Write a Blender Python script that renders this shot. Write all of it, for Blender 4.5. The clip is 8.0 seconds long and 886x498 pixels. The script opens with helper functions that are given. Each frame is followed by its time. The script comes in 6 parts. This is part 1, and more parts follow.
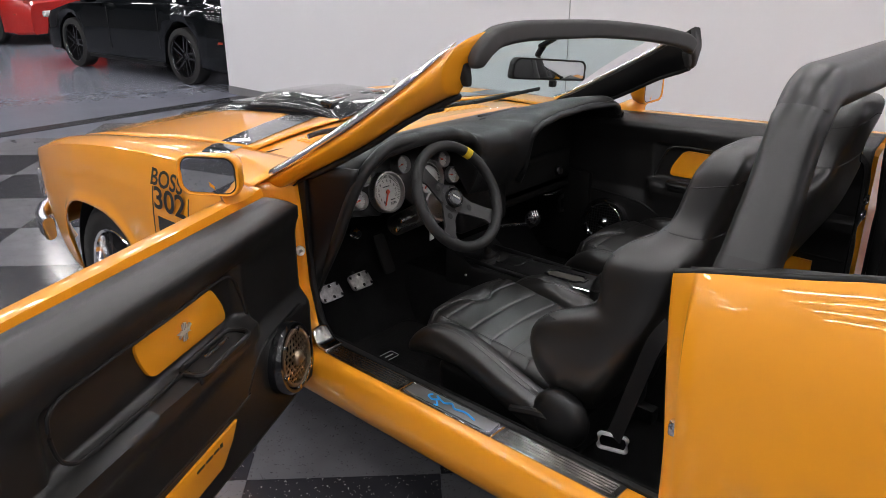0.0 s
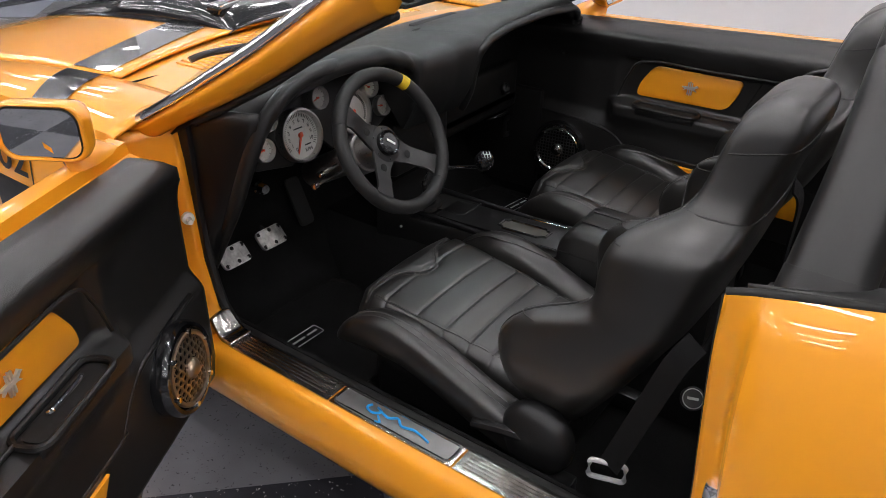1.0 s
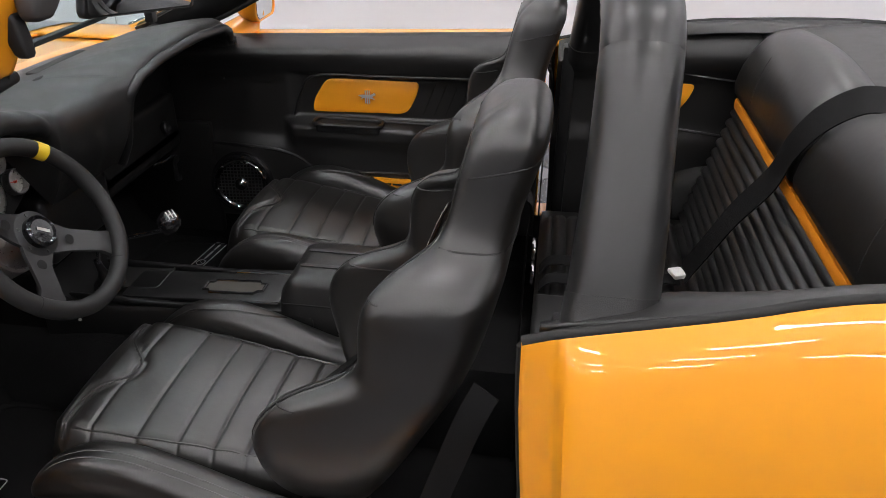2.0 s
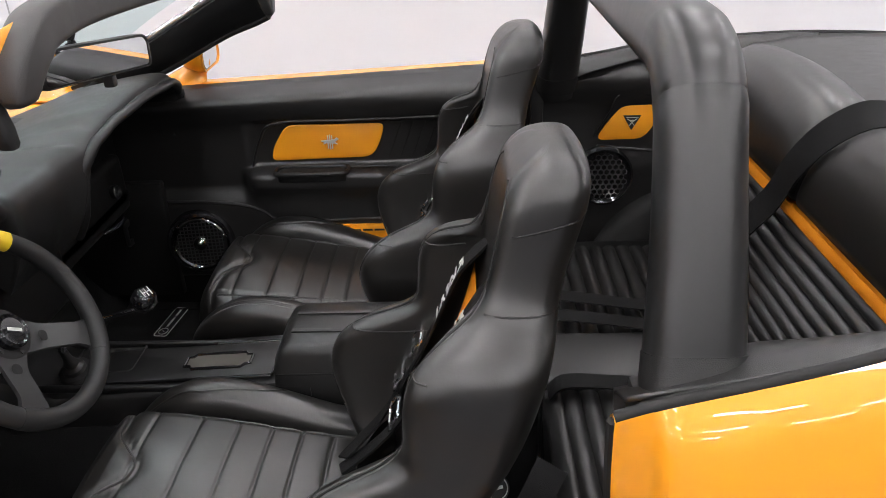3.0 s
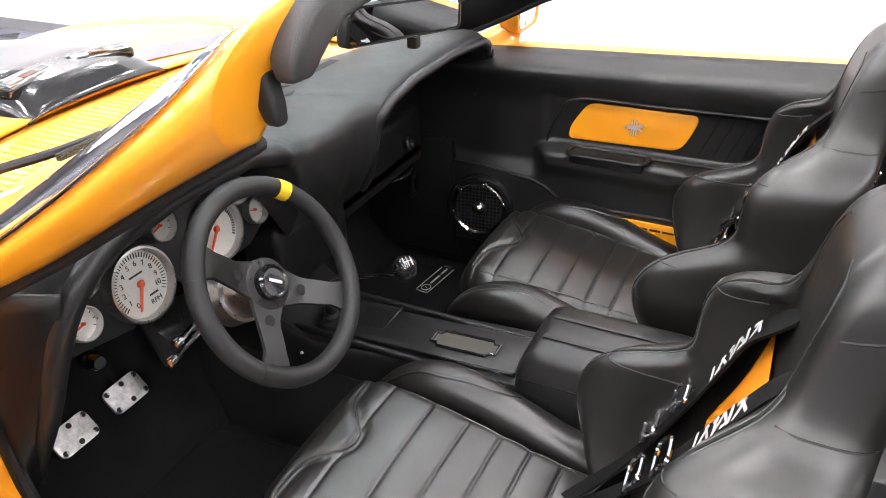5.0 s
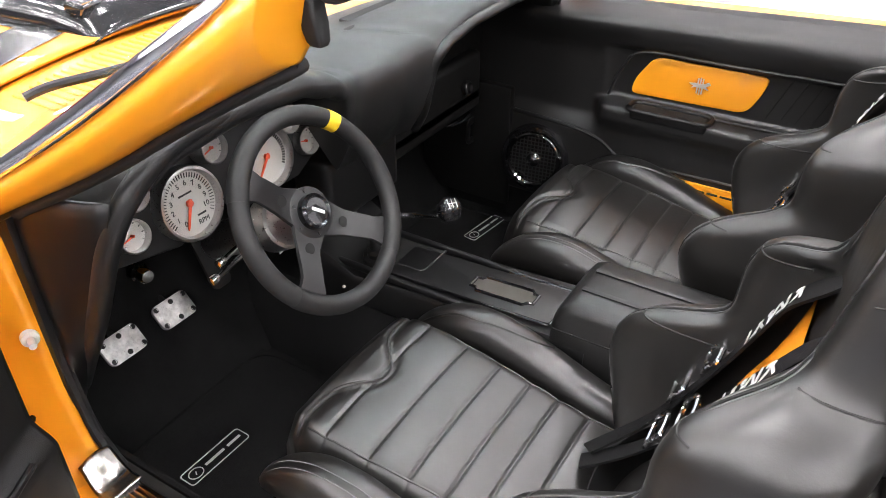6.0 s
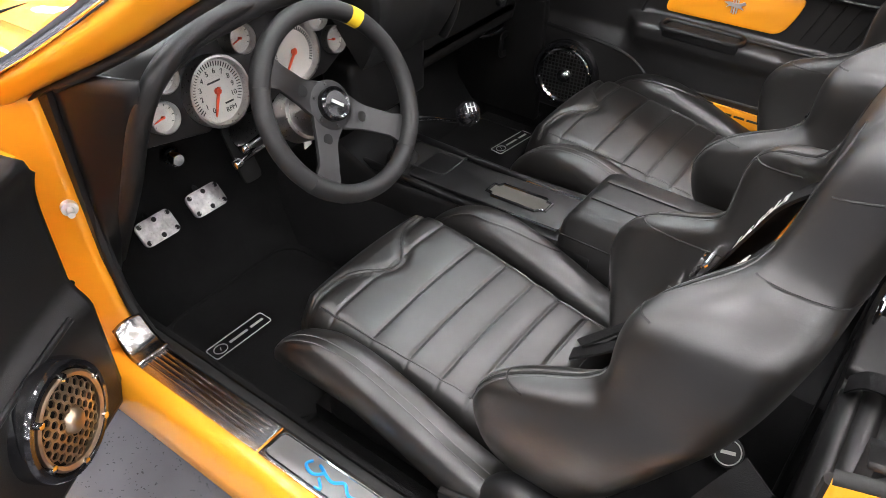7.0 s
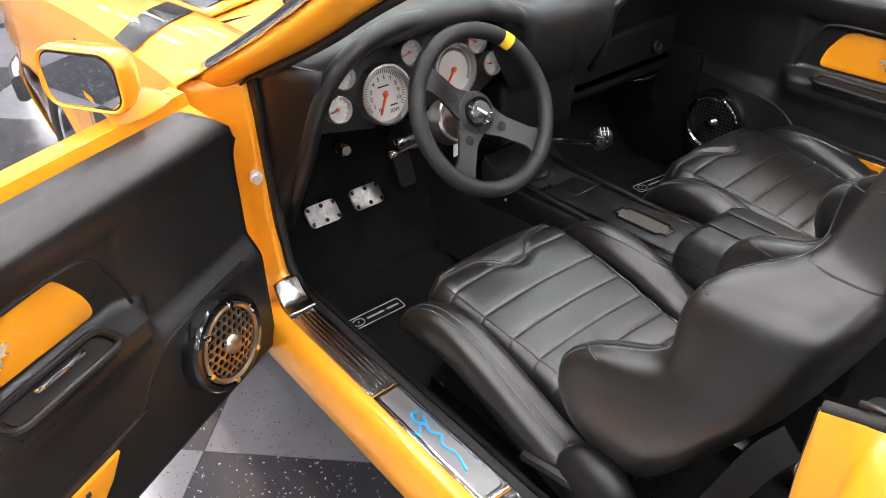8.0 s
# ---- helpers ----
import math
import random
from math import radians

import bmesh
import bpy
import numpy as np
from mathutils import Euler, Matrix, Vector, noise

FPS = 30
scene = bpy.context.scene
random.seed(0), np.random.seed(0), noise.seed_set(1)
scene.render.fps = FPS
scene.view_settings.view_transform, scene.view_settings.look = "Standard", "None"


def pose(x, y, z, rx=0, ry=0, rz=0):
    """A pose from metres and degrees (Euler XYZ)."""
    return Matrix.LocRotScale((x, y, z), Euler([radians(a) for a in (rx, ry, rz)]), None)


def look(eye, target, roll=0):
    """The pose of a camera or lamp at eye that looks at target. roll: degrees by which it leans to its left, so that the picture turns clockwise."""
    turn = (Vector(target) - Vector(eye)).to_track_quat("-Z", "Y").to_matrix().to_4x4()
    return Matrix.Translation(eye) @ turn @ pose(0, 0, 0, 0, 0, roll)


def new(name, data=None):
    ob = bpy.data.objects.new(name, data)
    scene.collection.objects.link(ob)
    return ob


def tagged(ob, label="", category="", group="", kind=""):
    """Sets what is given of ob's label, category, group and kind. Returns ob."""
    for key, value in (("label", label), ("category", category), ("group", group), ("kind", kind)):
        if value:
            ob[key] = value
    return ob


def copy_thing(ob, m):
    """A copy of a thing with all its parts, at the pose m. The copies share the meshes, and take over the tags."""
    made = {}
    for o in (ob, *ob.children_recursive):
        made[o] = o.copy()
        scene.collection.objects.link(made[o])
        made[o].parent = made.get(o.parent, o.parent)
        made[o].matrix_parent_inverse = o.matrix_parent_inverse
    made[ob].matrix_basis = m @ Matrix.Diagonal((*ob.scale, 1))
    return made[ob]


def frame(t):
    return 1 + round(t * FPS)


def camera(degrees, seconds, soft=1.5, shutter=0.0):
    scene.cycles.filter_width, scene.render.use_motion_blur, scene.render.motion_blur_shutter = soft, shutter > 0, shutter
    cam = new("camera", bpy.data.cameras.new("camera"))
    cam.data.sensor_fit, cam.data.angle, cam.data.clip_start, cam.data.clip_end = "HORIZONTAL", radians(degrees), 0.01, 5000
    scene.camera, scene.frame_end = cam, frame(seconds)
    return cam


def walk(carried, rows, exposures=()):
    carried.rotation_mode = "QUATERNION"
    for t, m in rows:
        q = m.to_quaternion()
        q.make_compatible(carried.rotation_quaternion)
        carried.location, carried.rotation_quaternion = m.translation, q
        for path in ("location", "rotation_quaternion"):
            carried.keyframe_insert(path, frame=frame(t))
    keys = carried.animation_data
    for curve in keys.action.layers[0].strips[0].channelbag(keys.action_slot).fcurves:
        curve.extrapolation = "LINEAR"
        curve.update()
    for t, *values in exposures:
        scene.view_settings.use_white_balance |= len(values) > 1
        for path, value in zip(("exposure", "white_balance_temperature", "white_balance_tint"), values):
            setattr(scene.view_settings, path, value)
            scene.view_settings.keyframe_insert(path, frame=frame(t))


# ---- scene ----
import functools

cam = camera(60.8, 8.0, 0.55)
PATH = [
    (0, (-0.74, 1.999, 1.54), (0.516, 0.624, 0.81), -0.2),
    (0.5, (-0.531, 1.795, 1.533), (0.661, 0.401, 0.736), -0.0),
    (1, (-0.363, 1.641, 1.515), (0.641, 0.225, 0.522), 1.1),
    (1.5, (-0.261, 1.531, 1.497), (0.304, -0.092, 0.475), 1.5),
    (2, (-0.198, 1.457, 1.496), (0.057, -0.271, 0.521), 0.4),
    (2.2, (-0.172, 1.433, 1.485), (0.009, -0.34, 0.579), -0.9),
    (3.3, (0.014, 1.355, 1.517), (0.07, -0.413, 0.582), -1.9),
    (3.5, (0.033, 1.345, 1.516), (0.131, -0.419, 0.578), -1.9),
    (4, (0.021, 1.29, 1.506), (0.354, -0.43, 0.541), -2.2),
    (4.5, (-0.002, 1.225, 1.502), (0.574, -0.427, 0.532), -1.8),
    (5, (-0.009, 1.177, 1.516), (0.753, -0.371, 0.503), -1.4),
    (5.2, (-0.021, 1.183, 1.499), (0.808, -0.34, 0.503), -1.8),
    (6.3, (-0.044, 1.17, 1.494), (0.808, -0.199, 0.311), 0.9),
    (6.5, (-0.051, 1.188, 1.49), (0.788, -0.152, 0.266), 1.3),
    (7, (-0.138, 1.209, 1.487), (0.765, -0.051, 0.223), 1.1),
    (7.5, (-0.247, 1.26, 1.495), (0.815, 0.083, 0.275), -0.2),
    (8, (-0.338, 1.315, 1.492), (0.935, 0.277, 0.351), -0.6),
]
EXPOSURES = [(0, -0.28), (1, -0.12), (1.5, 0.0), (2, 0.05), (3.4, 0.54), (4, 0.92), (4.5, 1.12), (5.5, 1.2), (6.5, 1.25), (8, 1.05)]
walk(cam, [(t, look(eye, target, roll)) for t, eye, target, roll in PATH], EXPOSURES)

# ---- light: a closed showroom lit by rows of ceiling strips ----
world = bpy.data.worlds.new("showroom")
scene.world = world
world.use_nodes = True
world.node_tree.nodes["Background"].inputs[0].default_value = (0.5, 0.52, 0.56, 1)
world.node_tree.nodes["Background"].inputs[1].default_value = 0.0
STRIP_POWER = 52.0


# ---- materials ----
def nodes_of(name):
    m = bpy.data.materials.new(name)
    m.use_nodes = True
    return m, m.node_tree, m.node_tree.nodes["Principled BSDF"]


def link(tree, a, b):
    tree.links.new(a, b)


def noise_node(tree, scale, detail=4, rough=0.6, coord="Object"):
    tc = tree.nodes.new("ShaderNodeTexCoord")
    n = tree.nodes.new("ShaderNodeTexNoise")
    n.inputs["Scale"].default_value = scale
    n.inputs["Detail"].default_value = detail
    n.inputs["Roughness"].default_value = rough
    link(tree, tc.outputs[coord], n.inputs["Vector"])
    return n


def surface(name, colour, rough=0.5, metal=0.0, vary=0.15, vary_scale=6.0, grain=0.0, grain_scale=300.0,
            rough_vary=0.08, coat=0.0, coat_rough=0.03, grain_kind="noise", spec=0.5, wrinkle=0.0):
    """Base colour with slow variation, roughness variation and fine relief."""
    m, tree, bsdf = nodes_of(name)
    bsdf.inputs["Metallic"].default_value = metal
    bsdf.inputs["Coat Weight"].default_value = coat
    bsdf.inputs["Coat Roughness"].default_value = coat_rough
    bsdf.inputs["Specular IOR Level"].default_value = spec
    slow = noise_node(tree, vary_scale)
    ramp = tree.nodes.new("ShaderNodeMapRange")
    ramp.inputs[3].default_value, ramp.inputs[4].default_value = 1 - vary, 1 + vary
    link(tree, slow.outputs["Fac"], ramp.inputs[0])
    mul = tree.nodes.new("ShaderNodeVectorMath")
    mul.operation = "SCALE"
    mul.inputs[0].default_value = colour
    link(tree, ramp.outputs[0], mul.inputs["Scale"])
    link(tree, mul.outputs[0], bsdf.inputs["Base Color"])
    fine = noise_node(tree, vary_scale * 7.3)
    rr = tree.nodes.new("ShaderNodeMapRange")
    rr.inputs[3].default_value, rr.inputs[4].default_value = max(0.02, rough - rough_vary), min(1, rough + rough_vary)
    link(tree, fine.outputs["Fac"], rr.inputs[0])
    link(tree, rr.outputs[0], bsdf.inputs["Roughness"])
    if grain:
        if grain_kind == "cells":
            tc = tree.nodes.new("ShaderNodeTexCoord")
            g = tree.nodes.new("ShaderNodeTexVoronoi")
            g.inputs["Scale"].default_value = grain_scale
            link(tree, tc.outputs["Object"], g.inputs["Vector"])
            out = g.outputs["Distance"]
        else:
            g = noise_node(tree, grain_scale, 3)
            out = g.outputs["Fac"]
        b = tree.nodes.new("ShaderNodeBump")
        b.inputs["Strength"].default_value = grain
        b.inputs["Distance"].default_value = 0.002
        link(tree, out, b.inputs["Height"])
        if wrinkle:
            fold = noise_node(tree, 38, 5, 0.65)
            w = tree.nodes.new("ShaderNodeBump")
            w.inputs["Strength"].default_value = wrinkle
            w.inputs["Distance"].default_value = 0.006
            link(tree, fold.outputs["Fac"], w.inputs["Height"])
            link(tree, w.outputs[0], b.inputs["Normal"])
        link(tree, b.outputs[0], bsdf.inputs["Normal"])
    return m


ORANGE = surface("orange_paint", (0.9, 0.347, 0.012), 0.4, 0.0, 0.02, 3, coat=1.0, coat_rough=0.015, rough_vary=0.02)
GLOSS_BLACK = surface("gloss_black_paint", (0.006, 0.006, 0.007), 0.2, coat=1.0, rough_vary=0.03)
SATIN_BLACK = surface("satin_black_decal", (0.008, 0.008, 0.009), 0.5)
SPOKE_BLACK = surface("anodised_spoke_black", (0.0095, 0.0095, 0.010), 0.45, vary=0.1)
LEATHER = surface("black_leather", (0.0098, 0.0091, 0.0086), 0.35, spec=0.86, vary=0.2, vary_scale=9, grain=0.03, grain_scale=420, rough_vary=0.06, wrinkle=0.06)
VINYL = surface("black_vinyl", (0.0105, 0.0102, 0.0102), 0.38, spec=0.6, vary=0.15, grain=0.12, grain_scale=700, grain_kind="cells")
BAR_VINYL = surface("roll_bar_vinyl", (0.0080, 0.0079, 0.0081), 0.34, spec=0.74, vary=0.15, vary_scale=10, rough_vary=0.04)
# Matt dash black, darkened to carry the shade of the deep dash recess.
DASH_SHADED = surface("matt_shaded_dash_black", (0.003, 0.003, 0.003), 0.6, spec=0.3)
HEADER_VINYL = surface("grey_header_vinyl", (0.04, 0.038, 0.038), 0.55, vary=0.1, grain=0.1, grain_scale=600, grain_kind="cells")
RIM_LEATHER = surface("matt_wheel_leather", (0.013, 0.013, 0.0133), 0.52, spec=0.4, vary=0.2, vary_scale=20, grain=0.05, grain_scale=500)
# Shade of holes, hollows and creases as a colour; also the black speaker cone.
HOLE_SHADE_AND_CONE = surface("hole_shade_and_cone_black", (0.002, 0.002, 0.002), 0.8)
PAD = surface("grey_black_padding", (0.0115, 0.0115, 0.0118), 0.4, spec=0.6, vary=0.12, grain=0.12, grain_scale=620, grain_kind="cells")
PLASTIC = surface("black_plastic", (0.005, 0.005, 0.0053), 0.4, vary=0.1, grain=0.15, grain_scale=500)
GREY_PLASTIC = surface("grey_cluster_plastic", (0.012, 0.012, 0.0125), 0.4, vary=0.1, grain=0.15, grain_scale=500)
RUBBER = surface("black_rubber", (0.006, 0.006, 0.006), 0.7, vary=0.2, grain=0.2, grain_scale=250)
CARPET = surface("black_carpet", (0.0068, 0.0068, 0.0071), 0.95, vary=0.7, vary_scale=14, grain=1.0, grain_scale=900, spec=0.2)
WEB = surface("black_webbing", (0.004, 0.004, 0.0044), 0.7, spec=0.2, vary=0.2, grain=0.5, grain_scale=800)
CHROME = surface("chrome", (0.85, 0.85, 0.86), 0.08, 1.0, 0.05, rough_vary=0.04)
BRUSHED = surface("brushed_aluminium", (0.55, 0.54, 0.53), 0.3, 1.0, 0.12, 30, rough_vary=0.1, grain=0.1, grain_scale=200)
SILL_METAL = surface("sill_metal", (0.45, 0.43, 0.41), 0.22, 1.0, 0.08, 6, rough_vary=0.05)
PEDAL = surface("scuffed_aluminium", (0.58, 0.57, 0.56), 0.36, 1.0, 0.75, 60, rough_vary=0.25, grain=0.9, grain_scale=110)
SILL_GREY = surface("sill_plate_grey", (0.2, 0.2, 0.2), 0.4, 0.6, 0.1, 10)
BRIGHT = surface("bright_metal", (0.8, 0.8, 0.8), 0.35, 0.7, 0.05)
SILVER = surface("silver_dial", (0.62, 0.61, 0.58), 0.4, 0.2, 0.04)
DULL_STEEL = surface("dull_dark_steel", (0.12, 0.12, 0.12), 0.35, 1.0, 0.2, 40)
BRONZE = surface("bronze_mesh", (0.42, 0.33, 0.24), 0.4, 1.0, 0.1)
RED = surface("orange_red_needle", (0.8, 0.09, 0.03), 0.5)
YELLOW = surface("yellow_band", (0.75, 0.5, 0.02), 0.5, vary=0.05, grain=0.2, grain_scale=600)
BLUE = surface("blue_emblem", (0.02, 0.33, 0.75), 0.3, vary=0.1, vary_scale=60)
WHITE = surface("white_plastic", (0.75, 0.74, 0.71), 0.4, vary=0.05)
INK = surface("printed_ink", (0.02, 0.02, 0.02), 0.6)
PALE = surface("pale_print", (0.55, 0.55, 0.53), 0.6)
MIRROR = surface("mirror_glass", (0.75, 0.77, 0.78), 0.02, 1.0, 0.0, rough_vary=0.0)
TYRE = surface("tyre_rubber", (0.018, 0.018, 0.018), 0.75, vary=0.2, grain=0.3, grain_scale=120)
WALL_PAINT = surface("white_wall_paint", (0.78, 0.775, 0.80), 0.6, vary=0.03, vary_scale=1.2, grain=0.15, grain_scale=150)
OUTER_WALL = surface("grey_wall_paint", (0.3, 0.3, 0.32), 0.7, vary=0.05, vary_scale=1.0)
CONCRETE = surface("polished_concrete", (0.20, 0.21, 0.255), 0.16, vary=0.12, vary_scale=1.7, rough_vary=0.06)
CEILING = surface("dark_ceiling", (0.11, 0.118, 0.13), 0.8, vary=0.2)
STITCH = surface("grey_thread", (0.10, 0.10, 0.10), 0.7)
CREASE = surface("seam_shadow_leather", (0.012, 0.012, 0.012), 0.6)
RED_PAINT = surface("red_paint", (0.45, 0.015, 0.01), 0.25, coat=1.0)
LENS_GREY = surface("grey_lamp_lens", (0.16, 0.16, 0.16), 0.2)
LENS_AMBER = surface("dark_amber_lens", (0.10, 0.045, 0.03), 0.2)
TUNGSTEN = surface("clear_lamp_red", (0.4, 0.05, 0.03), 0.15)


def clear_pane(name, tint):
    """Thin flat glass: clear, slightly tinted, with a faint sheen."""
    m, tree, bsdf = nodes_of(name)
    out = tree.nodes["Material Output"]
    clear = tree.nodes.new("ShaderNodeBsdfTransparent")
    clear.inputs[0].default_value = (*tint, 1)
    gloss = tree.nodes.new("ShaderNodeBsdfGlossy")
    gloss.inputs["Roughness"].default_value = 0.02
    mix = tree.nodes.new("ShaderNodeMixShader")
    mix.inputs[0].default_value = 0.05
    link(tree, clear.outputs[0], mix.inputs[1])
    link(tree, gloss.outputs[0], mix.inputs[2])
    link(tree, mix.outputs[0], out.inputs["Surface"])
    return m


GLASS = clear_pane("windscreen_glass", (0.86, 0.93, 0.93))
LENS = clear_pane("gauge_lens", (0.96, 0.96, 0.96))
DARK_GLASS = surface("tinted_car_glass", (0.004, 0.005, 0.006), 0.04, rough_vary=0.01)


def tile_material(name, base, chip, chip_size, density):
    """Vinyl composition tile: base colour with flecks, slightly different on each tile."""
    m, tree, bsdf = nodes_of(name)
    info = tree.nodes.new("ShaderNodeObjectInfo")
    geo = tree.nodes.new("ShaderNodeNewGeometry")
    vor = tree.nodes.new("ShaderNodeTexVoronoi")
    vor.inputs["Scale"].default_value = chip_size
    warp = tree.nodes.new("ShaderNodeTexNoise")
    warp.inputs["Scale"].default_value = 60
    mixv = tree.nodes.new("ShaderNodeVectorMath")
    mixv.operation = "MULTIPLY_ADD"
    mixv.inputs[1].default_value = (0.03, 0.03, 0.03)
    link(tree, geo.outputs["Position"], warp.inputs["Vector"])
    link(tree, warp.outputs["Color"], mixv.inputs[0])
    link(tree, geo.outputs["Position"], mixv.inputs[2])
    link(tree, mixv.outputs[0], vor.inputs["Vector"])
    pick = tree.nodes.new("ShaderNodeMath")
    pick.operation = "LESS_THAN"
    pick.inputs[1].default_value = density
    sep = tree.nodes.new("ShaderNodeSeparateColor")
    link(tree, vor.outputs["Color"], sep.inputs[0])
    near = tree.nodes.new("ShaderNodeMath")
    near.operation = "LESS_THAN"
    near.inputs[1].default_value = 0.36
    link(tree, vor.outputs["Distance"], near.inputs[0])
    link(tree, sep.outputs[0], pick.inputs[0])
    both = tree.nodes.new("ShaderNodeMath")
    both.operation = "MULTIPLY"
    link(tree, pick.outputs[0], both.inputs[0])
    link(tree, near.outputs[0], both.inputs[1])
    shade = tree.nodes.new("ShaderNodeMapRange")
    shade.inputs[3].default_value, shade.inputs[4].default_value = 0.88, 1.12
    link(tree, info.outputs["Random"], shade.inputs[0])
    cloud = tree.nodes.new("ShaderNodeTexNoise")
    cloud.inputs["Scale"].default_value = 9
    link(tree, geo.outputs["Position"], cloud.inputs["Vector"])
    cl = tree.nodes.new("ShaderNodeMapRange")
    cl.inputs[3].default_value, cl.inputs[4].default_value = 0.8, 1.2
    link(tree, cloud.outputs["Fac"], cl.inputs[0])
    mm = tree.nodes.new("ShaderNodeMath")
    mm.operation = "MULTIPLY"
    link(tree, shade.outputs[0], mm.inputs[0])
    link(tree, cl.outputs[0], mm.inputs[1])
    sc = tree.nodes.new("ShaderNodeVectorMath")
    sc.operation = "SCALE"
    sc.inputs[0].default_value = base
    link(tree, mm.outputs[0], sc.inputs["Scale"])
    mix = tree.nodes.new("ShaderNodeMix")
    mix.data_type = "RGBA"
    link(tree, both.outputs[0], mix.inputs[0])
    link(tree, sc.outputs[0], mix.inputs[6])
    mix.inputs[7].default_value = (*chip, 1)
    link(tree, mix.outputs[2], bsdf.inputs["Base Color"])
    rr = tree.nodes.new("ShaderNodeMapRange")
    rr.inputs[3].default_value, rr.inputs[4].default_value = 0.08, 0.22
    link(tree, cloud.outputs["Fac"], rr.inputs[0])
    link(tree, rr.outputs[0], bsdf.inputs["Roughness"])
    return m


TILE_DARK = tile_material("dark_speckled_tile", (0.035, 0.035, 0.042), (0.45, 0.45, 0.45), 165, 0.09)
TILE_LIGHT = tile_material("grey_speckled_tile", (0.15, 0.15, 0.165), (0.06, 0.06, 0.065), 140, 0.13)


def lamp_material(name, colour, strength):
    m, tree, bsdf = nodes_of(name)
    bsdf.inputs["Base Color"].default_value = (0.8, 0.8, 0.8, 1)
    bsdf.inputs["Emission Color"].default_value = (*colour, 1)
    bsdf.inputs["Emission Strength"].default_value = strength
    return m


TUBE = lamp_material("lit_tube", (1.0, 0.97, 0.97), STRIP_POWER)


# ---- mesh helpers ----
def root(name, x, y, z, label, category, group="", kind=""):
    ob = new(name)
    ob.empty_display_size = 0.1
    ob.location = (x, y, z)
    return tagged(ob, label, category, group, kind)


def part(name, bm, material, parent=None, label="", sharp=38, smooth=True, kind=""):
    """Links a bmesh (built in world places) as one mesh object, under a thing or a part."""
    bmesh.ops.recalc_face_normals(bm, faces=bm.faces)
    me = bpy.data.meshes.new(name)
    bm.to_mesh(me)
    bm.free()
    me.materials.append(material)
    if smooth:
        me.shade_smooth()
        me.set_sharp_from_angle(angle=radians(sharp))
    ob = new(name, me)
    if parent is not None:
        ob.parent = parent
        if parent.data is None:
            ob.location = -parent.location
    return tagged(ob, label, "", "", kind)


def thicken(ob, thickness):
    mod = ob.modifiers.new("thickness", "SOLIDIFY")
    mod.thickness, mod.offset = thickness, 0.0
    return ob


def soften(ob, levels=1):
    mod = ob.modifiers.new("round", "SUBSURF")
    mod.levels = mod.render_levels = levels
    return ob


def box(cx, cy, cz, sx, sy, sz, r=0.0, seg=2, m=None, bm=None):
    """A box with rounded edges, centred at a place."""
    own = bmesh.new()
    bmesh.ops.create_cube(own, size=1)
    bmesh.ops.scale(own, vec=(sx, sy, sz), verts=own.verts)
    if r > 0:
        bmesh.ops.bevel(own, geom=own.edges[:], offset=min(r, 0.49 * min(sx, sy, sz)), segments=seg, profile=0.6, affect="EDGES")
    if m is not None:
        bmesh.ops.transform(own, matrix=m, verts=own.verts)
    bmesh.ops.translate(own, vec=(cx, cy, cz), verts=own.verts)
    return join(own, bm)


def join(own, bm):
    if bm is None:
        return own
    me = bpy.data.meshes.new("tmp")
    own.to_mesh(me)
    own.free()
    bm.from_mesh(me)
    bpy.data.meshes.remove(me)
    return bm


def facing(normal, up=(0, 0, 1)):
    """A turn whose z looks along normal and whose y lies near up."""
    z = Vector(normal).normalized()
    x = Vector(up).cross(z).normalized()
    y = z.cross(x)
    return Matrix((x, y, z)).transposed().to_4x4()


def lathe(profile, place, normal, n=40, bm=None):
    """Turns a profile of (radius, height) round an axis; heights go along normal."""
    own = bmesh.new()
    m = Matrix.Translation(place) @ facing(normal)
    rings = []
    for r, h in profile:
        if r < 1e-6:
            rings.append([own.verts.new(m @ Vector((0, 0, h)))])
        else:
            rings.append([own.verts.new(m @ Vector((r * math.cos(2 * math.pi * k / n), r * math.sin(2 * math.pi * k / n), h))) for k in range(n)])
    for a, b in zip(rings, rings[1:]):
        for k in range(n):
            j = (k + 1) % n
            if len(a) == 1 and len(b) == 1:
                continue
            if len(a) == 1:
                own.faces.new((a[0], b[k], b[j]))
            elif len(b) == 1:
                own.faces.new((a[k], a[j], b[0]))
            else:
                own.faces.new((a[k], a[j], b[j], b[k]))
    return join(own, bm)


def loft(rings, cap=True, closed=False, bm=None):
    own = bmesh.new()
    vs = [[own.verts.new(p) for p in ring] for ring in rings]
    n = len(vs[0])
    pairs = list(zip(vs, vs[1:])) + ([(vs[-1], vs[0])] if closed else [])
    for a, b in pairs:
        for k in range(n):
            j = (k + 1) % n
            own.faces.new((a[k], a[j], b[j], b[k]))
    if cap and not closed:
        own.faces.new(vs[0])
        own.faces.new(vs[-1])
    return join(own, bm)


def smooth_path(points, per=8, closed=False):
    """A Catmull-Rom curve through points."""
    p = [Vector(q) for q in points]
    out = []
    n = len(p)
    for i in range(n if closed else n - 1):
        a, b, c, d = (p[(i - 1) % n], p[i], p[(i + 1) % n], p[(i + 2) % n]) if closed else (p[max(i - 1, 0)], p[i], p[i + 1], p[min(i + 2, n - 1)])
        for k in range(per):
            t = k / per
            out.append(0.5 * (2 * b + (c - a) * t + (2 * a - 5 * b + 4 * c - d) * t * t + (3 * b - a - 3 * c + d) * t**3))
    return out if closed else out + [p[-1]]


